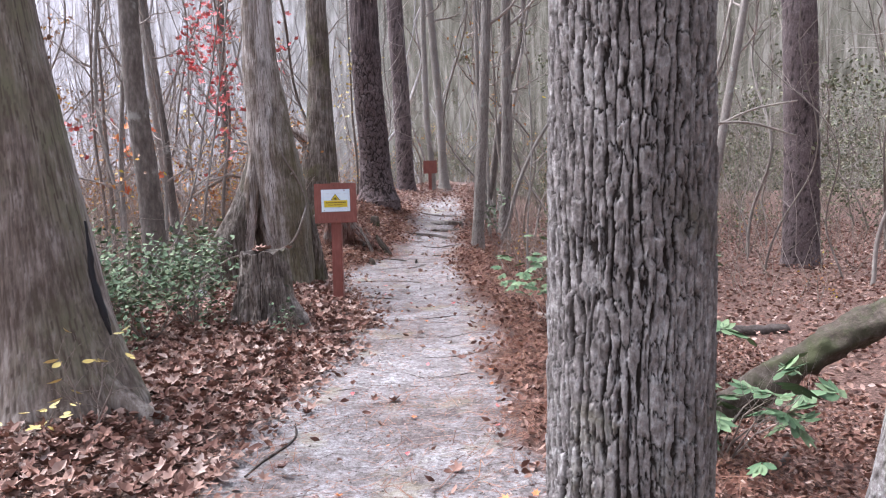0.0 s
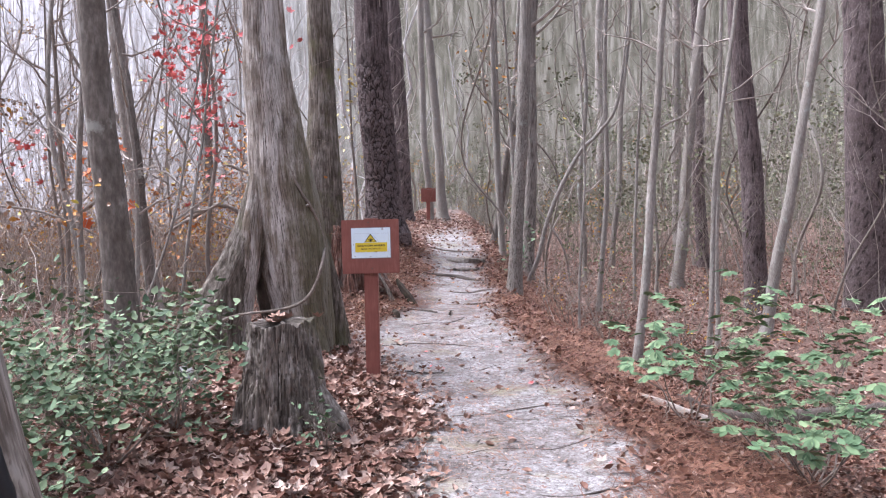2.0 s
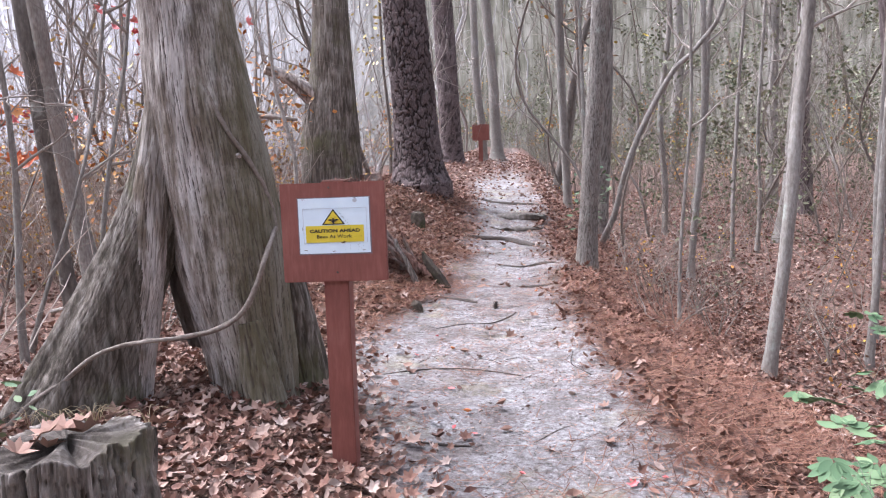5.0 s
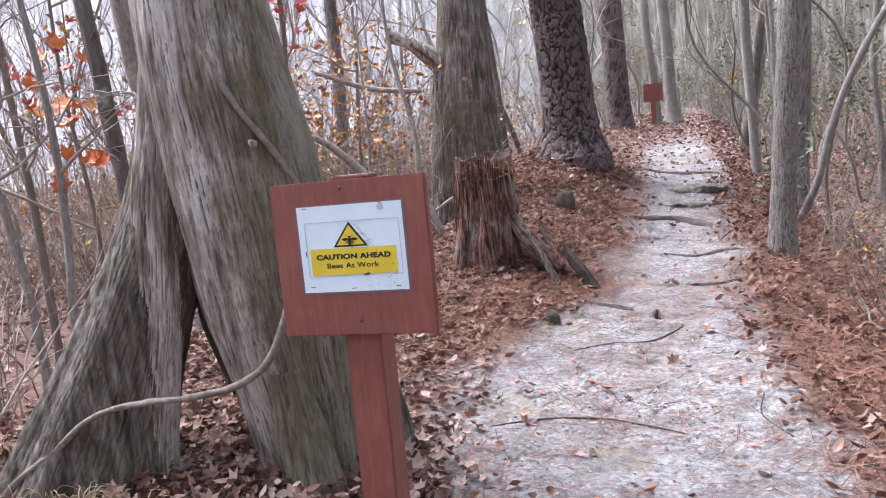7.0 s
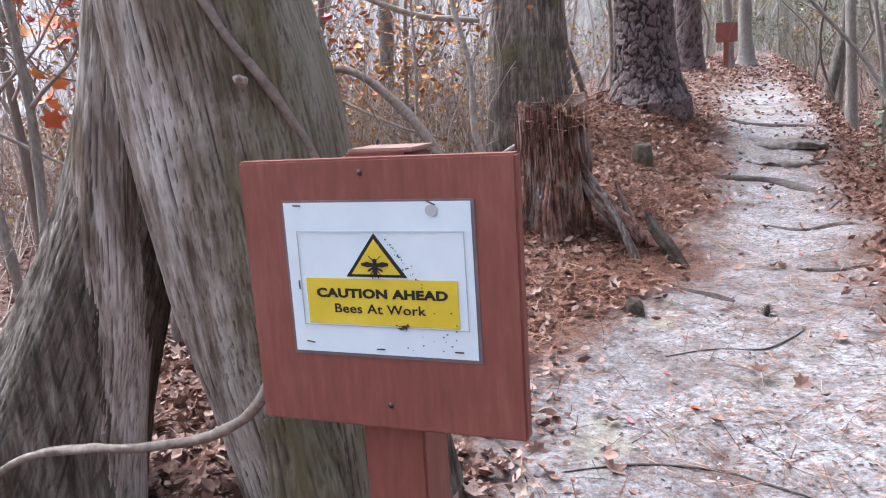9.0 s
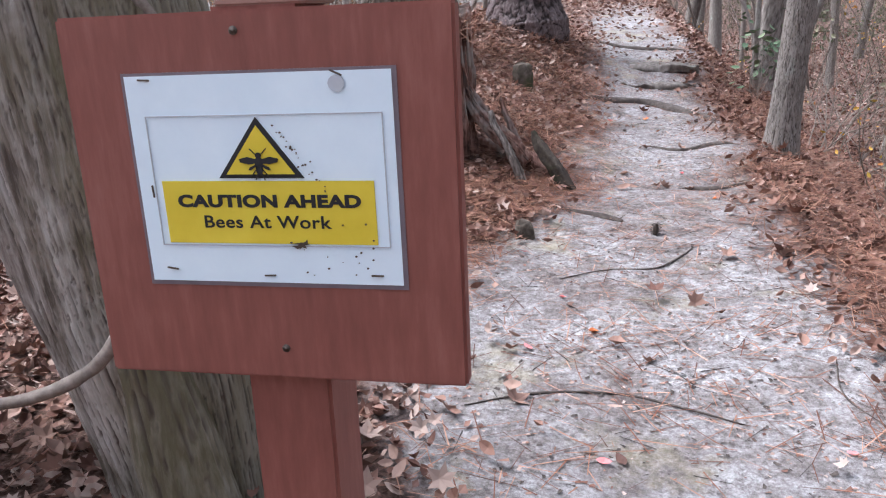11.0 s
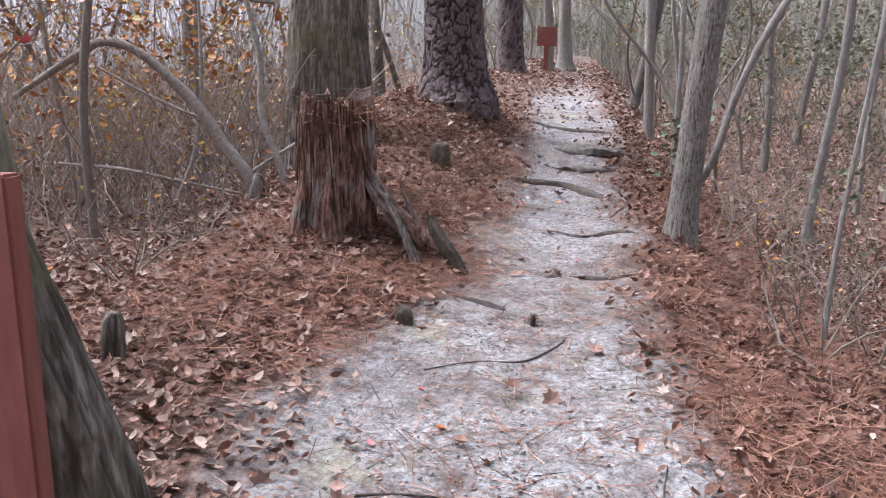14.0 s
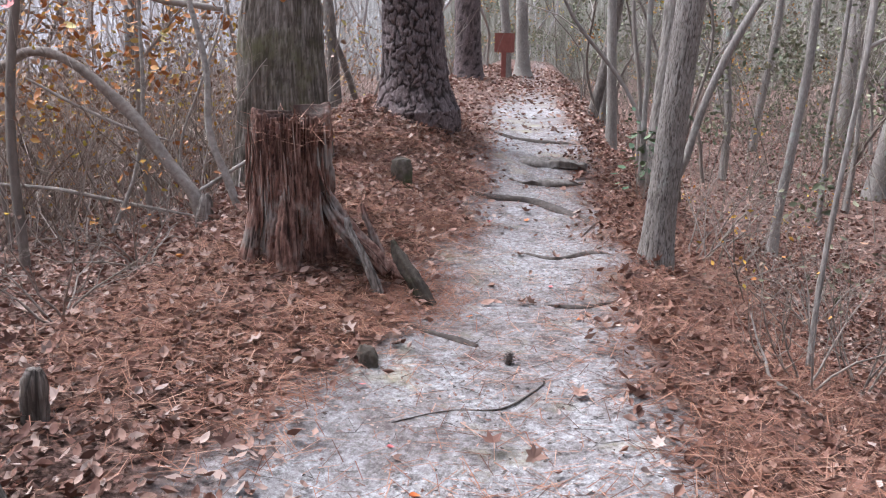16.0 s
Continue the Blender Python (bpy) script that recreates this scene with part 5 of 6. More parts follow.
def bush(name, label, base, spread, height, stems, leaves, size, material, seed, shape=OVAL, flat_=.5, centre=(0, 0), category="shrub", low=.25):
    """A leafy shrub: crooked stems, each with its twigs, and leaves held along them."""
    z = floor_z(*base)
    top = thing(name, label, category, pose(base[0], base[1], z))
    g = np.random.default_rng(seed)
    ends = []
    for k in range(stems):
        geo = Geo()
        a = g.uniform(0, 2 * np.pi)
        way = (centre[0] + spread * math.cos(a), centre[1] + spread * math.sin(a), height * 1.3)
        branchlet(geo, (g.normal(0, .02), g.normal(0, .02), -.03), way, math.hypot(spread * .8, height), .007, int(g.integers(1e9)), 2, 5, .05)
        part("stem", geo, VINE, top)
        v = np.concatenate(geo.v)
        ends.append(v[v[:, 2] > low * height])
    ends = np.concatenate(ends)
    at = ends[g.integers(0, len(ends), leaves)] + g.normal(0, .03, (leaves, 3))
    fol = Geo()
    scatter(fol, shape, at, g, size, flat_)
    tagged(part("foliage", fol, material, top), kind="stuff")
    return top


bush("leafy_shrub", "green broad-leaved shrub on the leafy bank", (1.62, 6.6), .85, .66, 14, 300, (.07, .13), GREEN, 3, SPRAY, flat_=.45, centre=(-.1, .0), low=.55)
bush("leafy_shrub", "pale green shrub spray on the bank", (1.1, 7.15), .5, .75, 6, 90, (.08, .14), GREEN, 4, SPRAY, flat_=.45, low=.5)
bush("leafy_sapling", "sapling with large drooping green leaves by the oak", (1.52, 4.3), .40, .55, 9, 50, (.13, .22), GREEN, 6, SPRAY, flat_=.6, low=.3)
bush("evergreen_shrub", "low blue-green shrub beside the grey stump", (-2.25, 5.9), .6, .55, 12, 1700, (.030, .062), HOLLY, 7, flat_=.8, low=.1)
bush("evergreen_shrub", "low green shrub beside the grey stump", (-2.08, 6.4), .38, .5, 10, 1000, (.030, .062), HOLLY, 8, flat_=.8, low=.1)
bush("evergreen_shrub", "low blue-green shrub at the cypress foot", (-2.75, 5.3), .55, .5, 10, 1000, (.030, .062), HOLLY, 9, flat_=.8, low=.1)
bush("evergreen_shrub", "small green shrub against the grey stump", (-1.22, 6.14), .16, .22, 5, 60, (.03, .05), HOLLY, 10, flat_=.7, low=.15)
bush("evergreen_shrub", "small green shrub at the foot of hardwoods", (.78, 14.2), .25, .55, 5, 90, (.06, .10), HOLLY, 11, flat_=.7)
bush("yellow_sprig", "sprig with pale yellow leaves at the cypress foot", (-1.72, 3.72), .12, .42, 3, 12, (.05, .075), YELLOW, 12, flat_=.6, category="sprig", low=.4)
bush("yellow_sprig", "low sprig with pale yellow leaves in the litter", (-1.98, 3.60), .14, .14, 3, 14, (.05, .075), YELLOW, 13, flat_=.5, category="sprig")
for k, b in enumerate(((1.7, 12.6), (1.05, 11.0), (1.6, 11.6), (2.4, 11.2), (1.4, 13.4), (.95, 12.9))):
    bush("twiggy_shrub", "sparse twiggy shrub with a few leaves on the bank", b, .5, .6, 6, 20, (.025, .045), (EVERGREEN, AUTUMN)[k % 2], 20 + k)
for k, b in enumerate(((-2.35, 10.5), (-2.6, 9.6), (-2.3, 11.2))):
    bush("twiggy_shrub", "dry twiggy shrub with pale leaves at the brush edge", b, .4, .45, 6, 10, (.03, .05), AUTUMN, 30 + k, CURLED)


def leafy_sapling(label, base, lean, h, r, clusters, shape, size, material, seed, name="maple_sapling", spread=(.2, .2, .14)):
    top = tree(name, label, base, lean, h, r, r * .4, knobbly(r * .1, .1, seed), BARK_SAP, 10, .12, 0, seed, (h * .35, 8, 1.1), rows=60, category="sapling")
    g = np.random.default_rng(seed)
    o = np.array(top.matrix_basis.translation)
    fol = Geo()
    for x, y, z, n in clusters:
        at = np.array((x, y, z)) - o + g.normal(0, 1, (n, 3)) * np.array(spread)
        scatter(fol, shape, at, g, size, 1.0)
    part("foliage", fol, material, top, "sparse coloured autumn leaves")


leafy_sapling("maple sapling with scarlet autumn leaves in the swamp", (-3.3, 11.8), (.01, 0), 5.5, .03, ((-3.3, 11.5, 3.5, 90), (-3.2, 11.5, 2.7, 70), (-3.1, 11.5, 2.2, 22), (-3.5, 11.5, 3.1, 60), (-2.5, 11.7, 3.3, 26), (-3.0, 11.6, 1.75, 8), (-3.3, 11.5, 4.2, 60)), LOBED, (.06, .11), RED, 51, spread=(.17, .2, .22))
leafy_sapling("maple sapling with a few red leaves in the swamp", (-5.0, 11.6), (.01, 0), 4.5, .022, ((-5.1, 11.5, 2.2, 16), (-4.55, 11.5, 1.77, 5), (-5.4, 11.5, 1.9, 10)), LOBED, (.06, .11), RED, 52)
leafy_sapling("thin sapling with orange maple leaves", (-4.30, 10.2), (.0, 0), 4.0, .03, ((-3.93, 10.2, 1.70, 9), (-3.8, 10.2, 1.40, 10), (-3.86, 10.2, 2.08, 5), (-4.1, 10.2, 1.9, 4), (-4.2, 10.2, 1.35, 3)), LOBED, (.10, .15), ORANGE, 53, spread=(.1, .12, .05))
leafy_sapling("thin sapling with yellow leaves in the swamp", (-3.9, 12.6), (.0, 0), 3.4, .02, ((-3.6, 12.2, 1.7, 14), (-3.9, 12.4, 2.3, 12), (-4.4, 12.4, 2.9, 10), (-2.9, 12.8, 1.6, 12)), OVAL, (.06, .10), YELLOW, 54, "yellow_sapling", (.3, .3, .2))
leafy_sapling("thin sapling with yellow-brown leaves behind the pine", (-1.9, 17.5), (.0, 0), 5, .03, ((-1.9, 17.0, 3.0, 40), (-1.7, 17.0, 3.8, 60), (-2.0, 17, 2.2, 20)), OVAL, (.06, .10), YELLOW, 55, "yellow_sapling", (.25, .3, .3))
leafy_sapling("hardwood sapling with brown clinging leaves over the path", (1.5, 18.5), (-.05, 0), 6, .035, ((1.2, 18.2, 3.6, 40), (.9, 18.3, 4.3, 60), (1.7, 18.3, 3.0, 20)), OVAL, (.07, .12), AUTUMN, 56, "oak_sapling", (.4, .4, .4))

leafy_sapling("crooked sapling with clinging orange-brown leaves in the brush", (-3.0, 12.9), (.0, 0), 3.6, .022, ((-2.9, 12.6, 1.5, 130), (-3.4, 12.8, 1.8, 130), (-2.6, 13.0, 1.95, 90), (-3.9, 12.5, 1.35, 90), (-3.1, 12.7, 2.3, 90)), OVAL, (.05, .085), RUSSET, 57, "oak_sapling", (.3, .25, .22))
leafy_sapling("crooked sapling with rusty leaves at the swamp edge", (-4.4, 12.2), (.0, 0), 3.4, .02, ((-4.3, 12.1, 1.5, 90), (-4.8, 12.2, 1.9, 90), (-3.9, 12.3, 1.05, 60)), OVAL, (.05, .085), RUSSET, 58, "oak_sapling", (.3, .25, .22))

# ---- young trees of the understorey: a few kinds, copied ----
def sapling_kind(seed, h, r):
    g = np.random.default_rng(seed)
    top = thing("young_tree", "bare grey young tree in the understorey", "tree", pose(0, 0, -50), "understorey trees")
    line = wander((0, 0, 0), (g.normal(0, .10), g.normal(0, .10)), h, r, r * .35, .75, 40, seed, r * .3)
    t = Geo()
    tube(t, line, 9, knobbly(r * .12, .15, seed))
    part("trunk", t, BARK_SAP, top)
    tw = Geo()
    hs = line[:, 2]
    for k in range(11):
        q = g.uniform(.16, .95) * h
        p = [np.interp(q, hs, line[:, c]) for c in range(4)]
        a = g.uniform(0, 2 * np.pi)
        branchlet(tw, p[:3], (math.cos(a), math.sin(a), g.uniform(.4, 1.5)), h * g.uniform(.12, .26), p[3] * .5, int(g.integers(1e9)), 2, 4)
    tagged(part("twig_spray", tw, TWIG, top), kind="stuff")
    return top


kinds = [sapling_kind(200 + k, h, r) for k, (h, r) in enumerate(((6.5, .020), (5.0, .014), (8.0, .028), (7.0, .022), (4.2, .011), (9.0, .034), (6.0, .016)))]
spots = []
for _ in range(4000):
    x, y = rng.uniform(-13, 13), rng.uniform(6, 30)
    l, r = along_trail(XL, y), along_trail(XR, y)
    off = (l - x) if x < l else (x - r)
    if off < .45 + (1.7 if y < 15 else 0) or (x < 0 and y < 10 and x > -4.6) or (x > 0 and y < 14 and x < 4.2):
        continue
    if any((x - a) ** 2 + (y - b) ** 2 < .4 for a, b in spots):
        continue
    spots.append((x, y))
    if len(spots) >= 150:
        break
for k, (x, y) in enumerate(spots):
    m = pose(x, y, floor_z(x, y) - .03, rng.normal(0, 6), rng.normal(0, 7), rng.uniform(0, 360))
    if k < len(kinds):
        kinds[k].matrix_basis = m
    else:
        copy_thing(kinds[k % len(kinds)], m)


# ---- brush, far woods, litter ----
def brush_field(name, label, count, where, height, seed, leaves, leaf_mat, size=(.05, .09), wood=BRUSH):
    g = np.random.default_rng(seed)
    geo, pts = Geo(), []
    made = 0
    while made < count:
        x, y = g.uniform(where[0], where[1]), g.uniform(where[2], where[3])
        l, r = float(along_trail(XL, y)), float(along_trail(XR, y))
        if l - 1.0 < x < r + .7 and y < 32:
            continue
        made += 1
        z = floor_z(x, y)
        way = np.array((g.normal(0, .5), g.normal(0, .5), 1.0))
        branchlet(geo, (x, y, z - .03), way, height * g.uniform(.45, 1.15), g.uniform(.003, .009), int(g.integers(1e9)), 1, 3)
    tagged(new(name, geo.mesh(name, wood)), label, "brush", kind="stuff")
    v = np.concatenate(geo.v)
    fol = Geo()
    hub = v[g.integers(0, len(v), max(20, leaves // 30))]
    at = hub[g.integers(0, len(hub), leaves)] + g.normal(0, .13, (leaves, 3))
    at = at[at[:, 2] > land(at[:, 0], at[:, 1]) + .02]
    for k, s in enumerate((OVAL, CURLED)):
        scatter(fol, s, at[k::2], g, size, 1.3)
    tagged(new(name + "_leaves", fol.mesh(name + "_leaves", leaf_mat)), label.replace("brush", "leaves on brush"), "leaves", kind="stuff")


brush_field("swamp_brush", "dense dry brown brush at the swamp edge", 1500, (-8.0, -2.35, 12.3, 17), 1.5, 5, 13000, AUTUMN, (.024, .055))
brush_field("swamp_brush", "thin dry brown brush in the swamp", 600, (-12, -3.2, 8, 24), 2.2, 6, 3000, AUTUMN, (.03, .06))
brush_field("swamp_brush", "low dry brown brush by the cypress", 260, (-6, -2.9, 4.5, 9.5), 1.3, 8, 500, AUTUMN)
brush_field("tall_brush", "tall thin pale brush in the swamp", 650, (-20, -3.6, 10, 34), 5.5, 14, 3000, AUTUMN, (.05, .1))
brush_field("tall_brush", "tall thin twiggy brush in the low woods", 800, (2.6, 18, 16.5, 38), 5.0, 15, 18000, EVERGREEN, (.05, .11), BRUSH_DARK)
brush_field("tall_brush", "thin pale crooked stems in the low woods", 130, (3.0, 12, 12, 21), 3.8, 25, 900, EVERGREEN, (.04, .08), BRUSH_DARK)
brush_field("woodland_brush", "thin twiggy brush in the low woods", 170, (2.0, 13, 11, 30), 1.4, 7, 2000, EVERGREEN, (.04, .08), BRUSH_DARK)
brush_field("woodland_brush", "thin brown brush in the low woods", 80, (1.0, 5, 10.2, 20), .8, 17, 700, AUTUMN, (.02, .05), BRUSH_DARK)
brush_field("woodland_brush", "thin twiggy brush beside the far path", 600, (-6, 8, 19, 44), 3.0, 9, 5000, AUTUMN, (.04, .08), BRUSH_DARK)
brush_field("woodland_brush", "thin brush closing the far bend of the path", 260, (-3, 6, 29, 42), 3.0, 19, 4000, EVERGREEN, (.05, .1), BRUSH_DARK)


def far_woods():
    g = np.random.default_rng(12)
    geo, tw, east, east_tw = Geo(), Geo(), Geo(), Geo()
    n = 0
    while n < 620:
        a, d = g.uniform(0, 2 * np.pi), math.sqrt(g.uniform(15 ** 2, 62 ** 2))
        x, y = d * math.cos(a), 9 + d * math.sin(a)
        l, r = float(along_trail(XL, y)), float(along_trail(XR, y))
        if (y < 30 and l - .9 < x < r + .9) or (y < 9 and d < 30 and g.random() < .5):
            continue
        n += 1
        right = x > 1.0 + .03 * y
        if right and n % 3 == 0:
            continue
        rr, h = .02 + .09 * g.random() ** 2, g.uniform(8, 15)
        z = floor_z(x, y)
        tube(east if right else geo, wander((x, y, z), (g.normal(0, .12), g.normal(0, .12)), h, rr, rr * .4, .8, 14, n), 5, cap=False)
        if d < 45:
            for k in range(5):
                q = g.uniform(1.2, h * .8)
                b = g.uniform(0, 2 * np.pi)
                branchlet(east_tw if right else tw, (x, y, z + q), (math.cos(b), math.sin(b), g.uniform(.5, 1.5)), g.uniform(.8, 2.2), rr * .3 + .005, int(g.integers(1e9)), 1, 3)
    tagged(new("far_woods", geo.mesh("far_woods", WOODS_HAZED)), "distant bare trunks with haze put into their pale colour", "woods", kind="stuff")
    tagged(new("far_twigs", tw.mesh("far_twigs", WOODS_HAZED)), "distant bare twigs of the woods", "woods", kind="stuff")
    tagged(new("far_woods", east.mesh("far_woods", BRUSH_DARK)), "distant bare brown trunks of the low woods", "woods", kind="stuff")
    tagged(new("far_twigs", east_tw.mesh("far_twigs", BRUSH_DARK)), "distant brown twigs of the low woods", "woods", kind="stuff")
    fol = Geo()
    for k in range(300):
        a, d = g.uniform(-.5, 1.3), g.uniform(18, 45)
        x, y = 1.5 + d * math.cos(a), 9 + d * math.sin(a)
        if x < 3 + .05 * y:
            continue
        c = np.array((x, y, floor_z(x, y) + g.uniform(.3, 5)))
        m = int(g.integers(50, 130))
        scatter(fol, OVAL, c + g.normal(0, 1, (m, 3)) * np.array((.8, .8, .5)), g, (.09, .2), 1.2)
    tagged(new("far_evergreens", fol.mesh("far_evergreens", EVERGREEN)), "distant soft green undergrowth in the woods", "woods", kind="stuff")


far_woods()


def litter():
    g = np.random.default_rng(21)

    def cast(n, box_, keep):
        x, y = g.uniform(box_[0], box_[1], n), g.uniform(box_[2], box_[3], n)
        ok = g.random(n) < keep(x, y)
        x, y = x[ok], y[ok]
        return np.column_stack((x, y, land(x, y)))

    def off(x, y):
        return 1 - on_trail(x, y)

    def clump(x, y, s=1.4):
        return smooth(-.5, .5, vnoise(x * s, y * s, 31))

    near = (-3.6, 3.2, 1.5, 16.5)
    geo, shaded_leaves = Geo(), Geo()
    for shape, n, size in ((LOBED, 24000, (.038, .085)), (OVAL, 32000, (.03, .064)), (CURLED, 40000, (.028, .064))):
        at = cast(n, near, lambda x, y: off(x, y) * (.35 + .65 * np.where(x < -.5, np.where(y < 10.6, 1, .6), .45)) * (np.where((x < -.5) & (y < 9), 1, .25) if shape is LOBED else 1) + .008)
        at[:, 2] += g.uniform(.002, .04, len(at))
        # Leaves past the trail's right edge take the copy with shade painted in.
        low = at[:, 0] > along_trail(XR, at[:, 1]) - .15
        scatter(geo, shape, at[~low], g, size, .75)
        scatter(shaded_leaves, shape, at[low], g, size, .85)
    for shape, n, size in ((LOBED, 2000, (.055, .095)), (OVAL, 1500, (.055, .09)), (CURLED, 1800, (.05, .09))):
        at = cast(n, (-3.3, -.5, 2.2, 8.6), lambda x, y: off(x, y) ** 3 * (1 - smooth(6.2, 8.4, y)))
        at[:, 2] += g.uniform(.01, .04, len(at))
        scatter(geo, shape, at, g, size, .6)
    for shape, n in ((OVAL, 44000), (CURLED, 44000)):
        at = cast(n, (-12, 13, -4, 30), lambda x, y: off(x, y) * np.where((x > -3.6) & (x < 3.2) & (y > 1.5) & (y < 16.5), 0, 1))
        at[:, 2] += g.uniform(.002, .05, len(at))
        scatter(geo, shape, at, g, (.045, .095), .6)
    at = cast(5000, (-.8, 3, 14.5, 34), lambda x, y: on_trail(x, y) * smooth(14.5, 20, y))
    at[:, 2] += g.uniform(.002, .01, len(at))
    scatter(geo, CURLED, at, g, (.025, .05), .35)
    at = cast(45000, near, lambda x, y: off(x, y))
    at[:, 2] += g.uniform(.002, .045, len(at))
    scatter(geo, CHIP, at, g, (.012, .04), .6)
    tagged(new("leaf_litter", shaded_leaves.mesh("leaf_litter", LITTER_SHADED, False)), "dark brown leaves on the low bank, shade in their colour", "leaf litter", kind="stuff")
    tagged(new("leaf_litter", geo.mesh("leaf_litter", LITTER, False)), "thick reddish brown fallen leaves on the ground", "leaf litter", kind="stuff")
    geo = Geo()
    def band(x, y):
        e = np.maximum(x - along_trail(XR, y), along_trail(XL, y) - x)
        side = np.where(x > -.3, smooth(3, 5, y), smooth(9.3, 10.8, y))
        return side * smooth(-.35, .05, e) * (1 - smooth(.7, 1.5, e)) * (.25 + .75 * clump(x, y, 2.6))
    bank = cast(125000, (-.2, 2.2, 3, 15.5), band)
    bank[:, 2] += g.uniform(.002, .06, len(bank)) * (1 - .93 * on_trail(bank[:, 0], bank[:, 1]))
    # Low-bank needles, likewise with the shade put into their colour.
    shaded_straw = Geo()
    scatter(shaded_straw, STRAW, bank, g, (.07, .17), .3)
    tagged(new("pine_straw", shaded_straw.mesh("pine_straw", NEEDLES_SHADED, False)), "dark rust pine needles on the low bank, shade in their colour", "pine straw", kind="stuff")
    at = np.vstack((cast(150000, (-2.9, -.5, 7.8, 15.8), band), cast(40000, near, lambda x, y: .3 * off(x, y)), cast(15000, (-1.6, .9, 3, 15), lambda x, y: on_trail(x, y) * (.2 + .8 * clump(x, y, 2)))))
    at[:, 2] += g.uniform(.002, .05, len(at)) * (1 - .93 * on_trail(at[:, 0], at[:, 1]))
    scatter(geo, STRAW, at, g, (.07, .17), .16)
    m = 700
    a, d = g.uniform(0, 2 * np.pi, m), .2 * np.sqrt(g.uniform(0, 1, m))
    at = np.column_stack((-1.47 + d * np.cos(a), 11.32 + d * np.sin(a), floor_z(-1.50, 11.32) + .60 + .05 * (d < .17) + g.uniform(-.03, .03, m)))
    scatter(geo, STRAW, at, g, (.07, .16), .5)
    tagged(new("pine_straw", geo.mesh("pine_straw", NEEDLES, False)), "rust-coloured fallen pine needles in drifts", "pine straw", kind="stuff")
    geo = Geo()
    at = cast(5200, (-1.4, .8, 2.0, 16), lambda x, y: on_trail(x, y) * (.3 + .7 * clump(x, y, 2.2)))
    at[:, 2] += .002
    scatter(geo, CHIP, at, g, (.006, .022), .3)
    at = cast(1500, (-1.4, .8, 2.0, 16), lambda x, y: on_trail(x, y))
    at[:, 2] += .002
    scatter(geo, STICK, at, g, (.03, .12), .1)
    crumbs = Geo()
    at = cast(26000, (-1.5, .9, 2.0, 16), lambda x, y: on_trail(x, y) * (.15 + .85 * clump(x, y, 3.1)))
    at[:, 2] += .002
    scatter(crumbs, CHIP, at, g, (.005, .02), .3)
    tagged(new("leaf_crumbs", crumbs.mesh("leaf_crumbs", LITTER, False)), "crumbled reddish leaf bits on the sand", "debris", kind="stuff")
    tagged(new("forest_debris", geo.mesh("forest_debris", ROOT, False)), "crumbs of bark and twigs on the sand", "debris", kind="stuff")


litter()

# single leaves and cones that can be told apart on the sand
leaf_meshes = [Geo().add(s[0], None, s[1]).mesh("fallen_leaf", m, False) for s in (LOBED, CURLED, OVAL) for m in (LITTER, LITTER, ORANGE, RED)]
for k in range(110):
    y = rng.uniform(2.6, 14)
    x = rng.uniform(float(along_trail(XL, y)) - .1, float(along_trail(XR, y)) + .1)
    s = rng.uniform(.045, .085)
    pick = int(rng.integers(0, 12))
    if pick % 4 > 1:
        s *= .6
    ob = tagged(new("fallen_leaf", leaf_meshes[pick]), ("curled brown leaf fallen on the sand", "curled brown leaf fallen on the sand", "orange leaf fallen on the sand", "small red leaf fallen on the sand")[pick % 4], "leaf", "leaves on the path")
    ob.matrix_basis = pose(x, y, floor_z(x, y) + .006, rng.normal(0, 14), rng.normal(0, 14), rng.uniform(0, 360)) @ Matrix.Diagonal((s, s, s, 1))


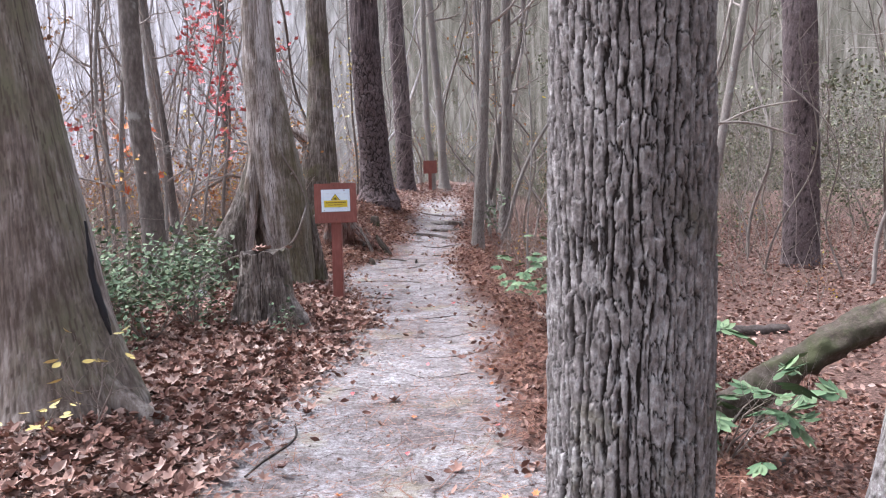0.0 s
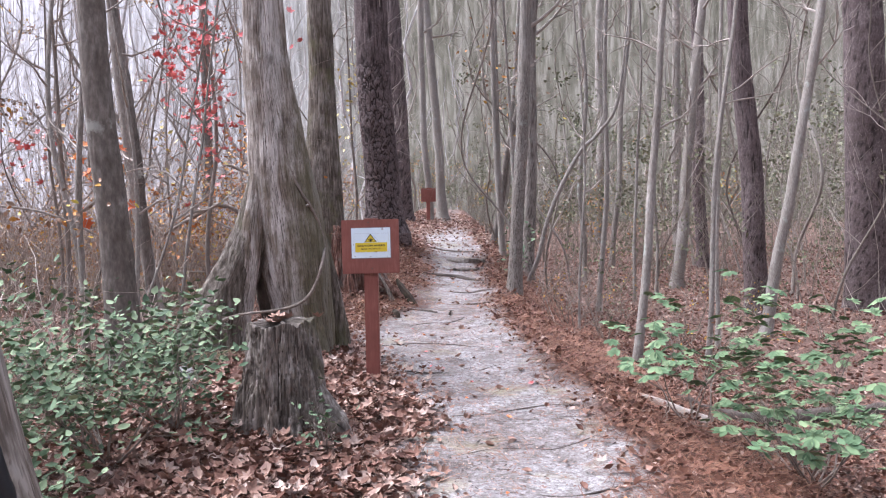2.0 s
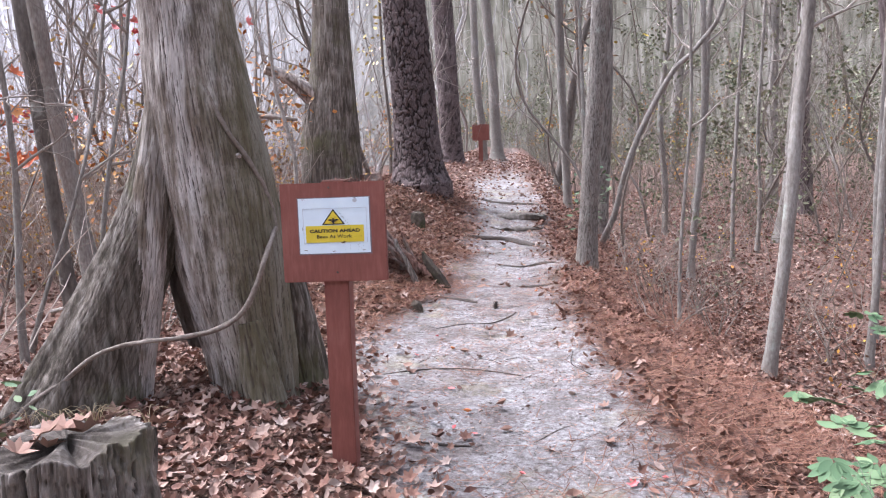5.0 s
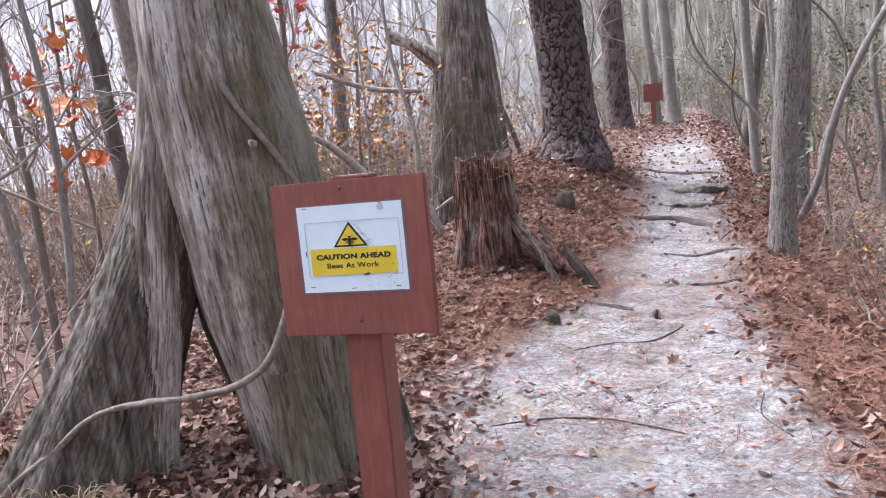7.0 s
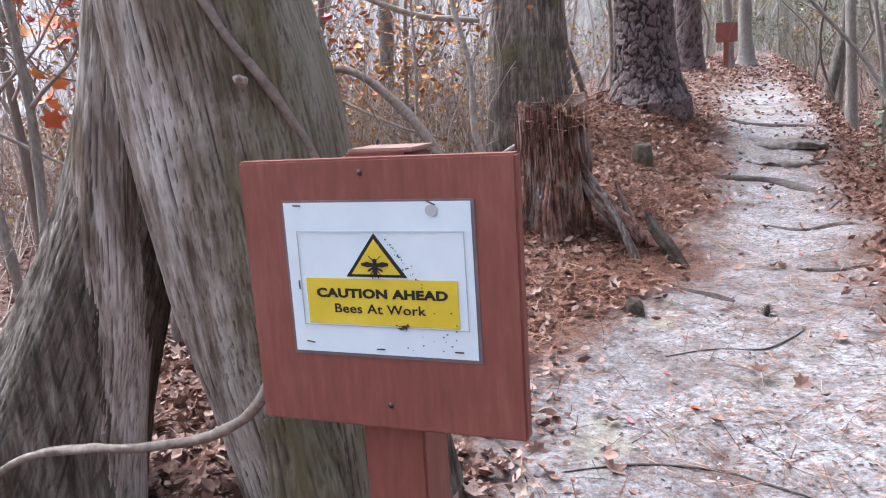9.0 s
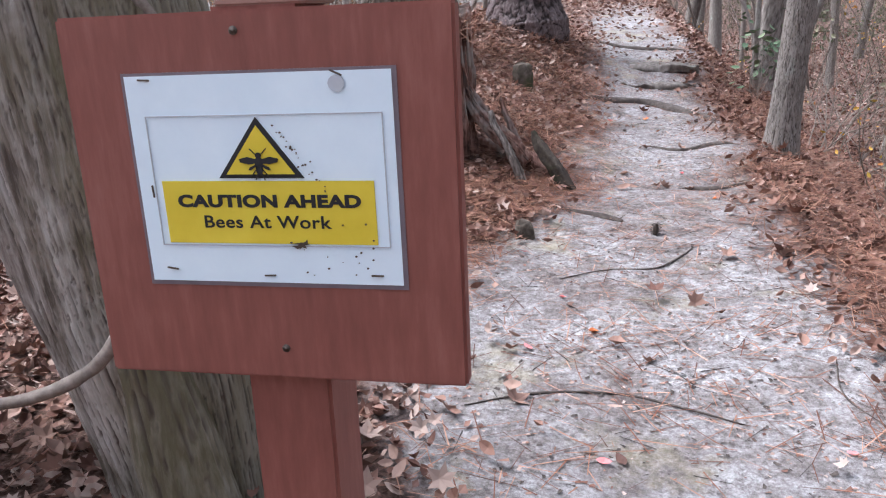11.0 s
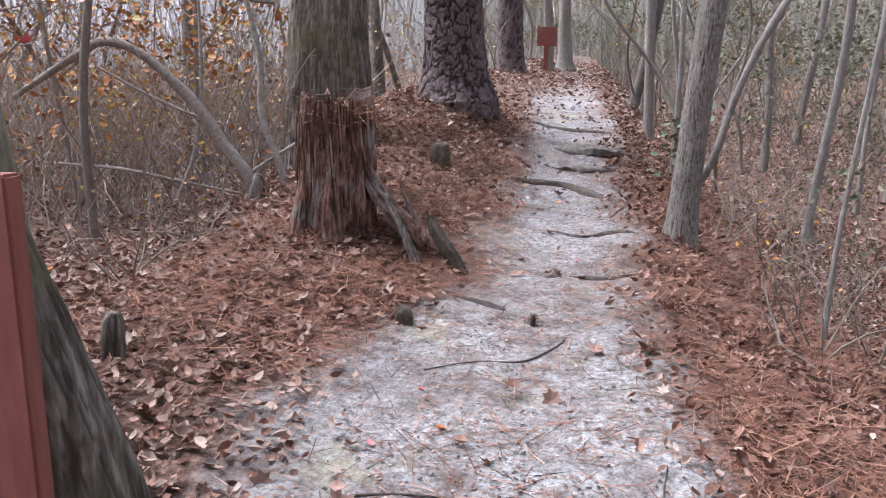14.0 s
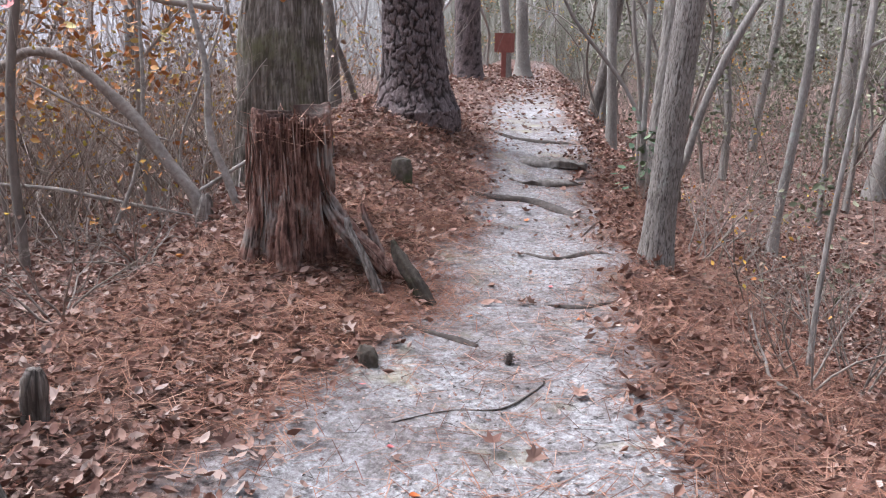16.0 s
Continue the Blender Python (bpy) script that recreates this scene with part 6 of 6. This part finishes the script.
def pine_cone(x, y, tip):
    g = Geo()
    for k in range(40):
        a, h = k * 2.4, k / 40
        r = .018 * math.sin(math.pi * (.15 + .8 * h))
        c = np.array((r * math.cos(a), r * math.sin(a), .058 * h))
        w = np.array((-math.sin(a), math.cos(a), 0)) * .006
        o = np.array((math.cos(a), math.sin(a), .35)) * .010
        g.add([c - w, c + w, c + o + w * .4, c + o - w * .4, c + o * .6 + np.array((0, 0, -.003))], None, [(0, 1, 2), (0, 2, 3), (3, 2, 4), (0, 3, 4), (1, 4, 2)])
    tube(g, [(0, 0, .0, .009), (0, 0, .03, .014), (0, 0, .055, .005)], 8)
    ob = tagged(new("pine_cone", g.mesh("pine_cone", ROOT, False)), "brown pine cone standing on the sand", "pine cone")
    ob.matrix_basis = pose(x, y, floor_z(x, y) - .002, tip, 4, 20)


pine_cone(-.385, 10.44, 6)
g = Geo()
tube(g, [(0, 0, -.05, .11), (0, 0, .05, .10), (0, 0, .10, .07), (0, 0, .12, .02)], 14, knobbly(.03, .1, 2))
tagged(new("stone", g.mesh("stone", STONE)), "pale grey stone in the leaf litter", "stone").matrix_basis = pose(-2.35, 7.45, floor_z(-2.35, 7.45))
for k in range(8):
    x, y = -2.25 + rng.normal(0, .25), 7.95 + rng.normal(0, .06)
    g = Geo()
    z = floor_z(x, y)
    for q in range(6):
        a = rng.uniform(0, 6.28)
        tube(g, curve_through(((x, y, z - .01, .0015), (x + .04 * math.cos(a), y + .04 * math.sin(a), z + .10, .0014), (x + .13 * math.cos(a), y + .13 * math.sin(a), z + .07, .0008)), 8), 3)
    tagged(new("grass_tuft", g.mesh("grass_tuft", surface("straw", ((.2, (.34, .27, .16)), (.8, (.52, .44, .29))), 20, bump=0) if k == 0 else bpy.data.materials["straw"])), "dry straw-coloured grass tuft at the cypress foot", "grass", "dry grass tufts")
for k in range(9):
    s = rng.uniform(.05, .08)
    ob = tagged(new("fallen_leaf", leaf_meshes[k % 2]), "brown leaf resting on the sawn stump", "leaf", "leaves on the stump")
    ob.matrix_basis = pose(-1.49 + rng.normal(0, .06), 6.44 + rng.normal(0, .06), floor_z(-1.49, 6.44) + .60, rng.normal(0, 16), rng.normal(0, 16), rng.uniform(0, 360)) @ Matrix.Diagonal((s, s, s, 1))
